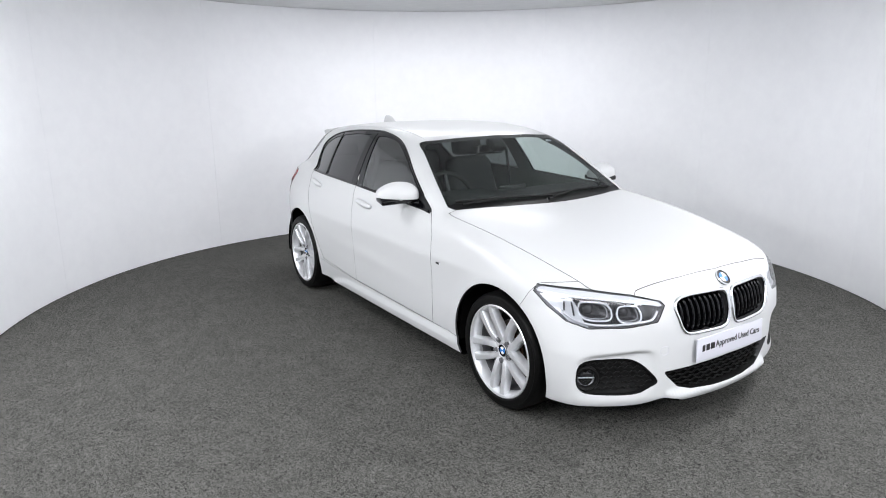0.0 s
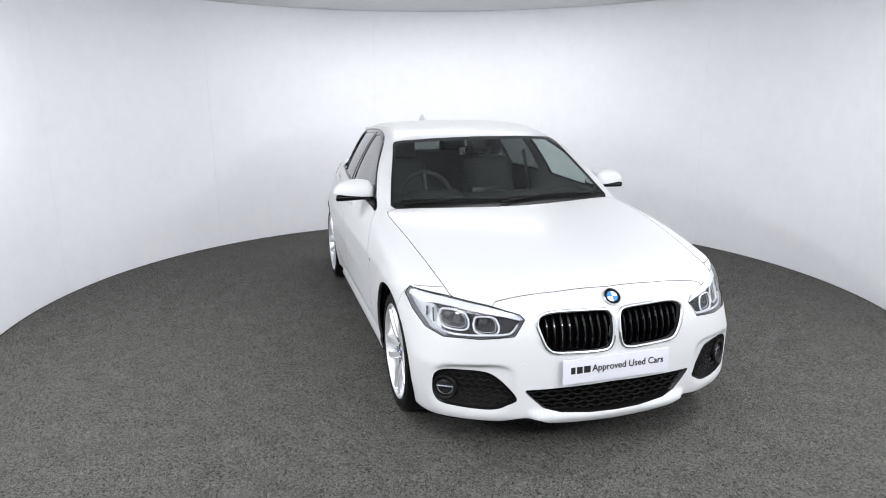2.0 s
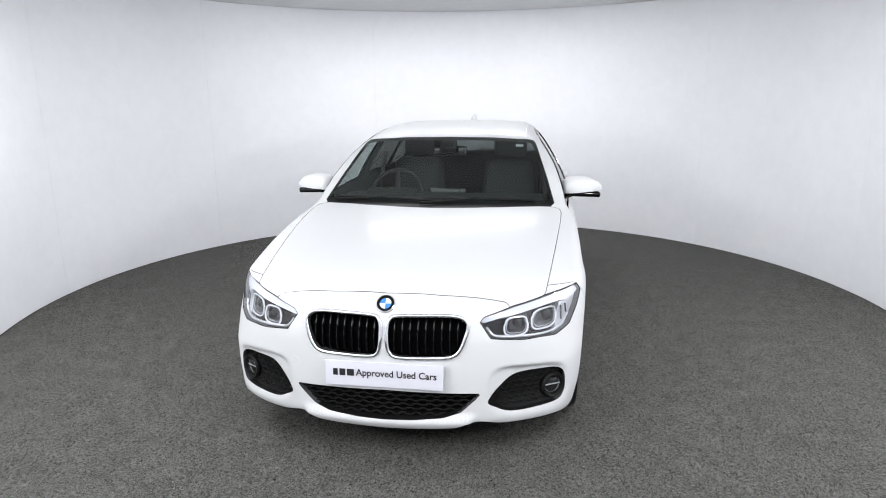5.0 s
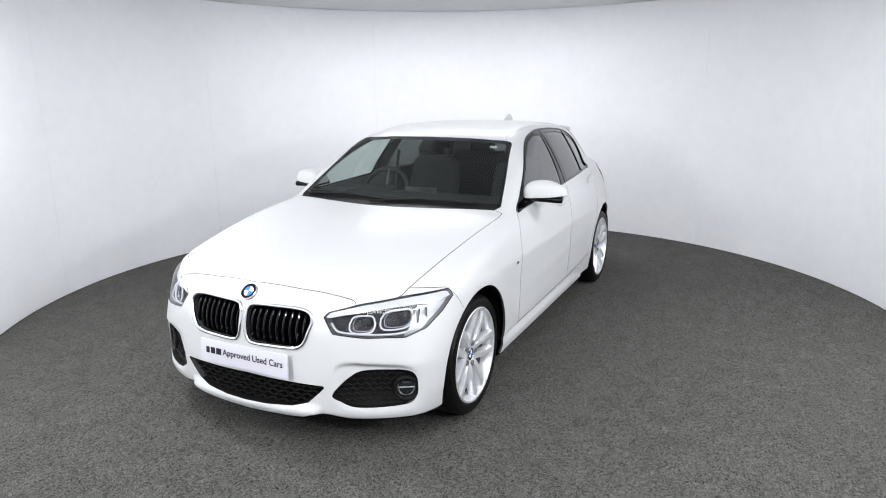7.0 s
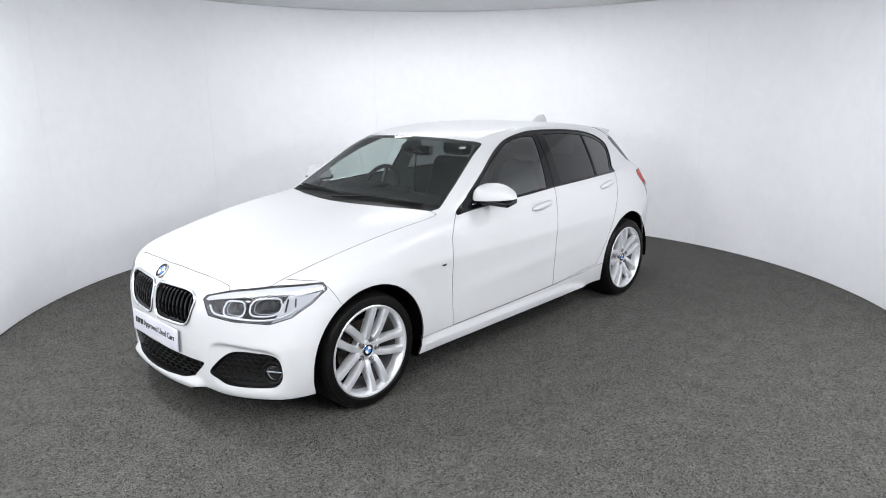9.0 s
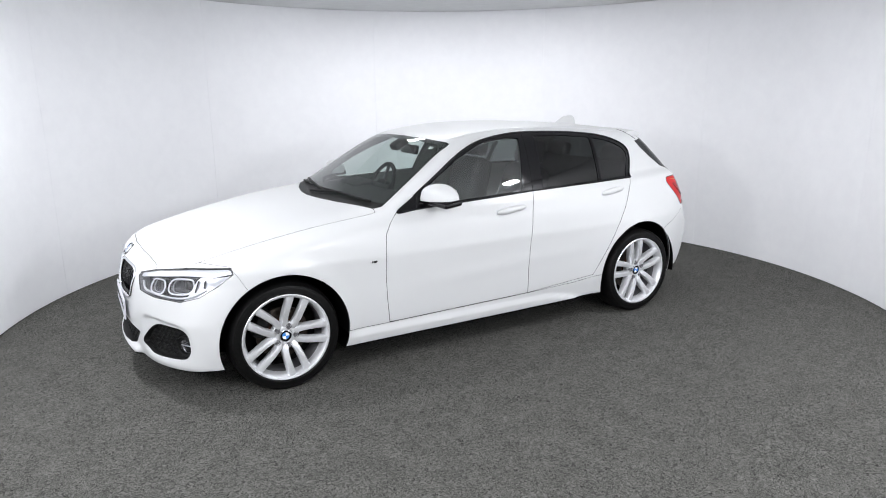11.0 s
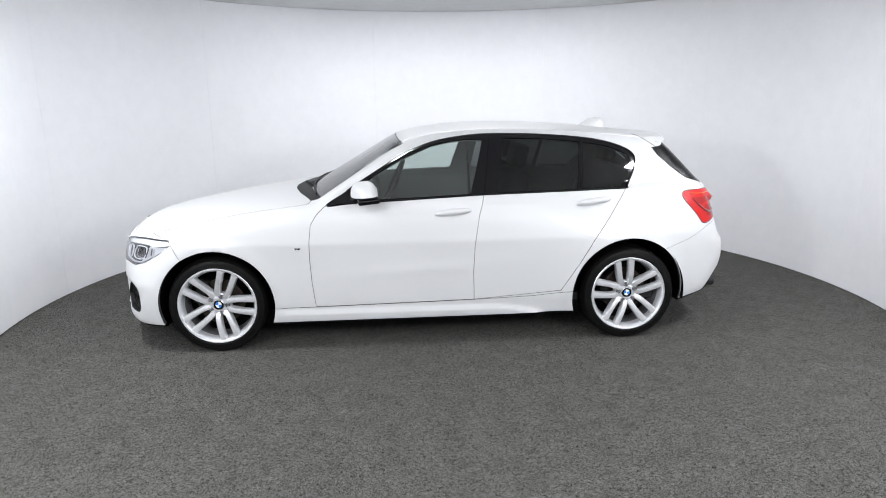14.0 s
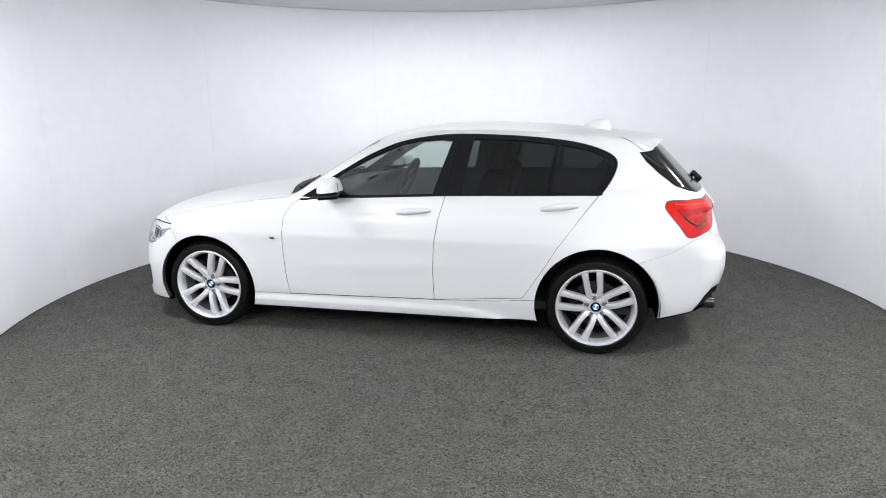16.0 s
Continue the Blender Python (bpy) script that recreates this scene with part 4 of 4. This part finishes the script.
def build_sides(car):
    for s in (1, -1):
        flip = np.array([1, s, 1])
        # mirror
        mirror = new("door_mirror")
        mirror.parent = car
        mirror["label"] = "white door mirror on a gloss black foot"
        bm = bmesh.new()
        bmesh.ops.create_uvsphere(bm, u_segments=32, v_segments=20, radius=1)
        for v in bm.verts:
            x, y, z = v.co
            e = lambda a, p: math.copysign(abs(a) ** p, a)      # noqa: E731
            x, y, z = e(x, 0.62) * 0.086, e(y, 0.52) * 0.136, e(z, 0.52) * 0.074
            if x < 0:
                x *= 0.9
            x *= 1.0 - 0.38 * max(0, y / 0.132) ** 1.5
            z = z * (1.0 - 0.32 * max(0, y / 0.132) ** 1.5) + 0.010 * (1 - (y / 0.132) ** 2)
            lean = 1.0 - 0.26 * max(0.0, z / 0.084) ** 1.3
            v.co = (x * lean, y * (0.5 + 0.5 * lean), z)
        cut = bmesh.ops.bisect_plane(bm, geom=bm.verts[:] + bm.edges[:] + bm.faces[:], plane_co=(0, 0, -0.006), plane_no=(0, 0.06, -1), clear_outer=True)
        bmesh.ops.holes_fill(bm, edges=bm.edges[:], sides=0)
        if s < 0:
            bmesh.ops.scale(bm, vec=(1, -1, 1), verts=bm.verts)
            bmesh.ops.reverse_faces(bm, faces=bm.faces[:])
        at = pose(0.375, s * 0.893, 1.016, 0, 4, s * 12)
        bmesh.ops.transform(bm, matrix=at, verts=bm.verts)
        part("cap", bm, M_WHITE, mirror, "white cap", True, 50)
        rounded("base", (0.372, s * 0.886, 0.994), (0.136, 0.240, 0.034), 0.014, M_BLACK, mirror, (s * -3, 4, s * 12), "gloss black lower shell")
        tube("foot", np.array([(0.372, 0.86, 0.990), (0.42, 0.80, 0.978), (0.485, 0.765, 0.968), (0.53, 0.745, 0.962)]) * flip, [0.014, 0.020, 0.026, 0.022], M_BLACK, mirror, False, 10, label="gloss black foot")
        rounded("indicator", (0.432, s * 0.915, 1.014), (0.014, 0.150, 0.007), 0.003, M_CLEAR, mirror, (0, 0, s * 20), "clear indicator strip")
        rounded("mirror_glass", (0.322, s * 0.868, 1.036), (0.008, 0.170, 0.070), 0.004, M_MIRROR, mirror, (0, 4, s * 14), "mirror glass")
        # handles
        for x, z, rise in ((-0.173, 0.888, 0.010), (-1.098, 0.929, 0.012)):
            p = on_body([(x, z)], "side")[0]
            path = []
            for i in range(13):
                u = i / 12 * 2 - 1
                q = on_body([(x + 0.112 * u, z - rise * u)], "side", 0.016 * (1 - abs(u) ** 4))[0]
                path.append(q * flip)
            tube("door_handle", path, [0.010 + 0.011 * (1 - abs(i / 6 - 1) ** 3) for i in range(13)], M_WHITE, car, False, 12, label="white door handle")
            a = np.linspace(0, 2 * math.pi, 41)[:-1]
            el = on_body(np.stack([x + 0.122 * np.sign(np.cos(a)) * np.abs(np.cos(a)) ** 0.6, z - rise * np.cos(a) + 0.024 * np.sin(a)], -1), "side", 0.0) * flip
            tube("handle_recess", el, 0.0012, M_PLATE, car, True, 6, up=(0, 1, 0))
        # wing badge of three slanted bars
        for i, mat in enumerate((M_LAMP, M_LAMPDARK, M_INK, M_CHROME)):
            q = on_body([(0.838 - 0.011 * i, 0.681)], "side", 0.001)[0] * flip
            rounded("wing_badge", q, (0.008 if i < 3 else 0.014, 0.003, 0.012), 0.001, mat if i < 3 else M_INK, car, (0, 20 * s, 0), "small dark and silver badge bar", 1)
        # window-line trims
        xs = np.linspace(0.60, -1.33, 60)
        belt = np.interp(-xs, [-0.635, -0.5, -0.27, 0.37, 1.03, 1.335], [0.938, 0.946, 0.959, 0.987, 0.997, 1.004])
        tube("belt_trim", on_body(np.stack([xs, belt + 0.003], -1), "side", 0.001) * flip, 0.0055, M_BLACK, car, False, 6, label="gloss black belt trim", up=(0, 1, 0))
        frame = DLO[np.array([i for i in range(len(DLO)) if DLO[i][1] > 1.0])]
        tube("window_frame_trim", on_body(frame, "side", 0.0005) * flip, 0.0065, M_BLACK, car, False, 6, label="gloss black window frame trim", up=(0, 1, 0))
        for top_x, low_x, zt, zl in ((-0.437, -0.378, 1.345, 0.992), (-1.066, -1.022, 1.318, 1.0)):
            u = np.linspace(0, 1, 12)
            tube("pillar_trim", on_body(np.stack([low_x + (top_x - low_x) * u, zl + (zt - zl) * u], -1), "side", 0.0005) * flip, 0.003, M_BLACK, car, False, 6, up=(0, 1, 0))
        # roof channel
        xs = np.linspace(0.12, -1.50, 50)
        ys = np.interp(-xs, [-0.12, 0.1, 0.6, 1.1, 1.5], [0.520, 0.515, 0.510, 0.495, 0.455])
        ch = on_body(np.stack([xs, ys], -1), "top", 0.0) * flip
        tube("roof_channel", ch, 0.0022, M_LAMP, car, False, 6, label="thin grey roof channel")


def build_rear(car, pieces):
    # roof spoiler
    vs, fs = [], []
    n = 25
    for i in range(n):
        y = -0.462 + 0.924 * i / (n - 1)
        zt = float(roof_line(-1.58)) - 0.055 * y * y - 0.5 * y ** 6
        tip = -1.755 + 0.33 * y * y
        for x, z in ((-1.53, zt - 0.004), (-1.60, zt - 0.001), (tip + 0.012, zt - 0.012), (tip, zt - 0.022), (tip + 0.008, zt - 0.034), (-1.635 + 0.10 * y * y, zt - 0.088), (-1.54, zt - 0.07)):
            vs.append((x, y, z))
    for i in range(n - 1):
        for k in range(7):
            fs.append((7 * i + k, 7 * i + (k + 1) % 7, 7 * i + 7 + (k + 1) % 7, 7 * i + 7 + k))
    fs += [tuple(range(6, -1, -1)), tuple(7 * (n - 1) + k for k in range(7))]
    mesh_object("roof_spoiler", vs, fs, M_WHITE, car, "white roof spoiler", angle=40)
    # shut line between spoiler and roof side
    for s in (1, -1):
        line = on_body(smooth_path([(-1.465, 1.338), (-1.50, 1.325), (-1.55, 1.295), (-1.605, 1.258)], 5, False), "side", 0.001) * [1, s, 1]
        tube("spoiler_joint", line, 0.0017, M_SEAL_SHADE, car, False, 6, label="thin dark joint beside the spoiler", up=(0, 1, 0))
    # aerial fin
    vs, fs = [], []
    st = [(-1.205, 0.005, 0.010), (-1.24, 0.022, 0.034), (-1.28, 0.032, 0.060), (-1.33, 0.034, 0.072), (-1.37, 0.030, 0.076), (-1.395, 0.018, 0.060), (-1.405, 0.008, 0.018)]
    for x, w, h in st:
        z0 = float(roof_line(x)) - 0.004
        for a in range(9):
            u = math.pi * a / 8
            vs.append((x, w * math.cos(u) * (1 - 0.6 * math.sin(u)), z0 + h * math.sin(u) ** 0.8 if 0 < a < 8 else z0))
    for i in range(len(st) - 1):
        for a in range(8):
            fs.append((9 * i + a, 9 * i + a + 1, 9 * i + 10 + a, 9 * i + 9 + a))
    mesh_object("aerial_fin", vs, fs, M_WHITE, car, "white shark-fin aerial", angle=60)
    # rear wiper
    p = on_body([(0.02, 1.018)], "rear", 0.0)[0]
    rounded("rear_wiper", (p[0] + 0.008, 0.0, p[2] + 0.03), (0.085, 0.05, 0.044), 0.014, M_BLACK, car, (0, -42, 0), "black rear wiper pivot")
    tube("rear_wiper_arm", on_body([(0.0, 1.04), (0.15, 1.052), (0.33, 1.055)], "rear", 0.012), [0.010, 0.008, 0.005], M_BLACK, car, False, 8, label="black rear wiper arm")
    # tail lamp inserts and bands
    insert, _ = split(pieces["tail_lamp"], poly_field([(-1.80, 0.930), (-2.0, 0.925), (-2.0, 0.895), (-1.90, 0.890), (-1.845, 0.880)], [0, 2]))
    hook, _ = split(pieces["tail_lamp"], poly_field([(-1.90, 0.875), (-2.0, 0.880), (-2.0, 0.805), (-1.965, 0.795), (-1.925, 0.800)], [0, 2]))
    for mir in (False, True):
        lamp = pieces["tail_lamp_made", -1 if mir else 1]
        panel("lamp_insert", insert, M_MIDRED, lamp, lift=0.0012, thick=0.001, mirror=mir, label="darker red lamp insert")
        panel("lamp_insert", hook, M_MIDRED, lamp, lift=0.0012, thick=0.001, mirror=mir, label="darker red lamp insert")
    for s in (1, -1):
        flip = np.array([1, s, 1])
        edge = on_body(TAIL_LAMP[TAIL_LAMP[:, 0] > -1.985], "side", 0.0) * flip
        tube("lamp_seal", edge, 0.0035, M_SEAL_SHADE, pieces["tail_lamp_made", s], False, 6, label="dark rubber seal", up=(0, 1, 0))
        band = on_body(smooth_path([(-1.80, 0.925), (-1.86, 0.870), (-1.925, 0.830), (-1.985, 0.835)], 5, False), "side", 0.0006) * flip
        tube("lamp_band", band, [0.004] * 4 + [0.008] * (len(band) - 4), M_DEEPRED, pieces["tail_lamp_made", s], False, 6, label="dark red lamp band", up=(0, 1, 0))
        band = on_body(smooth_path([(-1.79, 0.957), (-1.86, 0.953), (-1.94, 0.949), (-1.985, 0.945)], 4, False), "side", 0.0005) * flip
        tube("lamp_band", band, 0.003, M_AMBER, pieces["tail_lamp_made", s], False, 6, label="amber indicator band", up=(0, 1, 0))
    # tail pipes
    for y in (0.50, 0.40):
        pipe = lathe("tail_pipe", [(0.034, 0.16), (0.036, -0.02), (0.040, -0.026), (0.042, -0.01), (0.042, 0.16)], M_LAMPDARK, car, 28, label="dark chrome tail pipe")
        pipe.matrix_local = pose(-2.07, y, 0.285, 0, 0, -90)
    # screen wipers
    for y0, y1, bow in ((-0.10, 0.60, 0.0), (-0.66, 0.05, 0.0)):
        u = np.linspace(0, 1, 14)
        ys = y0 + (y1 - y0) * u
        pts = on_body(np.stack([ys, 0.988 + 0.006 * np.sin(math.pi * u) - 0.006 * u], -1), "front", 0.008)
        tube("wiper_blade", pts, 0.0075, M_PLASTIC, car, False, 8, label="black wiper blade")
        arm = on_body([(y0 + 0.02, 0.972), (y0 + 0.2, 0.982), ((y0 + y1) / 2, 0.993)], "front", 0.012)
        tube("wiper_arm", arm, [0.008, 0.007, 0.006], M_PLASTIC, car, False, 8, label="black wiper arm")


def build_cabin(car):
    # dark border printed round the windscreen
    o = np.array(SCREEN)
    c = np.array([0.0, 1.14])
    dense = []
    for i in range(len(o)):
        for k in range(6):
            dense.append(o[i] + (o[(i + 1) % len(o)] - o[i]) * k / 6)
    dense = np.array(dense)
    inner = c + (dense - c) * [0.972, 0.925]
    a, b = on_body(dense, "front", -0.003), on_body(inner, "front", -0.003)
    n = len(dense)
    mesh_object("screen_border", list(a) + list(b), [(i, (i + 1) % n, n + (i + 1) % n, n + i) for i in range(n)], M_PLASTIC, car, "black printed windscreen border", smooth=False)
    rounded("dashboard", (0.55, 0, 0.86), (0.46, 1.36, 0.20), 0.05, M_DASH, car, (0, 6, 0), "dark soft dashboard")
    rounded("instrument_hood", (0.40, -0.36, 0.955), (0.18, 0.36, 0.07), 0.03, M_DASH, car, (0, 10, 0))
    rounded("dash_screen", (0.38, 0.02, 0.965), (0.02, 0.24, 0.09), 0.008, M_BLACK, car, (0, -12, 0), "black dashboard screen")
    rounded("cabin_floor", (-0.45, 0, 0.27), (2.3, 1.5, 0.06), 0.02, M_CLOTH, car)
    rounded("centre_console", (-0.05, 0, 0.55), (0.95, 0.20, 0.30), 0.05, M_DASH, car)
    # steering wheel
    wheel = new("steering_wheel")
    wheel.parent = car
    wheel["label"] = "black leather steering wheel"
    wheel.matrix_local = pose(0.20, -0.37, 0.93, 0, 0, 0) @ pose(0, 0, 0, 0, 64, 0)
    a = np.linspace(0, 2 * math.pi, 49)[:-1]
    tube("grip", np.stack([0.182 * np.cos(a), 0.182 * np.sin(a), 0 * a], -1), 0.016, M_DASH, wheel, True, 10)
    rounded("airbag_pad", (0.01, 0, -0.01), (0.13, 0.15, 0.05), 0.025, M_DASH, wheel)
    for q in (0, 120, 240):
        r = radians(q + 180)
        tube("wheel_spoke", [(0.03 * math.cos(r), 0.03 * math.sin(r), -0.01), (0.178 * math.cos(r), 0.178 * math.sin(r), 0)], 0.014, M_LAMPDARK, wheel, False, 8, up=(0, 0, 1))
    # seats
    for y in (0.37, -0.37):
        seat = new("front_seat")
        seat.parent = car
        seat["label"] = "dark cloth front seat with headrest"
        rounded("cushion", (-0.26, y, 0.50), (0.54, 0.50, 0.18), 0.07, M_CLOTH, seat, (0, -6, 0), segments=4)
        rounded("backrest", (-0.57, y, 0.81), (0.19, 0.48, 0.62), 0.08, M_CLOTH, seat, (0, -17, 0), segments=4, taper=(0.9, 0.82))
        rounded("headrest", (-0.672, y, 1.205), (0.11, 0.26, 0.17), 0.05, M_CLOTH, seat, (0, -12, 0), segments=4)
        for dy in (-0.06, 0.06):
            tube("headrest_post", [(-0.655, y + dy, 1.08), (-0.672, y + dy, 1.16)], 0.006, M_CHROME, seat, False, 8, up=(0, 1, 0))
    bench = new("rear_seat")
    bench.parent = car
    bench["label"] = "dark cloth rear bench"
    rounded("cushion", (-1.12, 0, 0.50), (0.50, 1.24, 0.20), 0.07, M_CLOTH, bench, (0, -6, 0))
    rounded("backrest", (-1.42, 0, 0.82), (0.18, 1.20, 0.56), 0.07, M_CLOTH, bench, (0, -20, 0))
    for y in (0.34, -0.34):
        rounded("headrest", (-1.535, y, 1.135), (0.09, 0.24, 0.13), 0.04, M_CLOTH, bench, (0, -12, 0))
    rounded("parcel_shelf", (-1.72, 0, 0.97), (0.40, 1.05, 0.02), 0.008, M_DASH, car)
    # inner mirror and sensor pod
    rounded("inner_mirror", (0.13, 0.0, 1.235), (0.035, 0.23, 0.065), 0.014, M_BLACK, car, (0, -10, 0), "black inner rear-view mirror")
    rounded("sensor_pod", (0.215, 0.0, 1.275), (0.11, 0.11, 0.05), 0.018, M_PLASTIC, car, (0, 30, 0), "black sensor pod behind the windscreen")
    st = on_body([(0.485, 1.285)], "front", -0.006)[0]
    rounded("screen_sticker", st, (0.002, 0.05, 0.026), 0.0008, M_RING, car, (0, -59, 0), "small grey sticker on the windscreen", 1)
    # seat belts on the middle pillars
    for s in (1, -1):
        tube("seat_belt", [(-0.42, s * 0.60, 1.18), (-0.44, s * 0.655, 0.95), (-0.46, s * 0.665, 0.6)], 0.02, M_CLOTH, car, False, 8, 0.25)


def fit_out(car, pieces):
    first = build_wheel(car)
    first.matrix_local = pose(WHEEL_F, 0.752, WHEEL_Z, 0, -20, 0)
    for x, y, turn in ((WHEEL_R, 0.757, 8), (WHEEL_F, -0.752, 32), (WHEEL_R, -0.757, 36)):
        m = pose(x, y, WHEEL_Z, 0, 0, 180 if y < 0 else 0) @ pose(0, 0, 0, 0, turn, 0)
        copy_thing(first, m)
    for wx in (WHEEL_F, WHEEL_R):
        for s in (-1, 1):
            vs, fs = [], []
            n = 40
            for i in range(n + 1):
                a = radians(-8) + radians(196) * i / n
                for r, y in ((arch_r(wx) + 0.006, 0.84), (arch_r(wx) + 0.012, 0.50), (0.0, 0.50)):
                    vs.append((wx + r * math.cos(a), s * y, WHEEL_Z + r * math.sin(a)))
            for i in range(n):
                fs += [(3 * i, 3 * i + 1, 3 * i + 4, 3 * i + 3), (3 * i + 1, 3 * i + 2, 3 * i + 5, 3 * i + 4)]
            mesh_object("wheel_arch_liner", vs, fs, M_MATT, car, "matt black wheel arch liner", angle=40)
    build_front(car, pieces)
    build_sides(car)
    build_rear(car, pieces)
    build_cabin(car)


disc = build_room()
car, pieces = build_car()
fit_out(car, pieces)


def motions():
    walk(disc, key_rows(0.0, 0.0))
    walk(car, key_rows(CAR_X, CAR_Y))


motions()
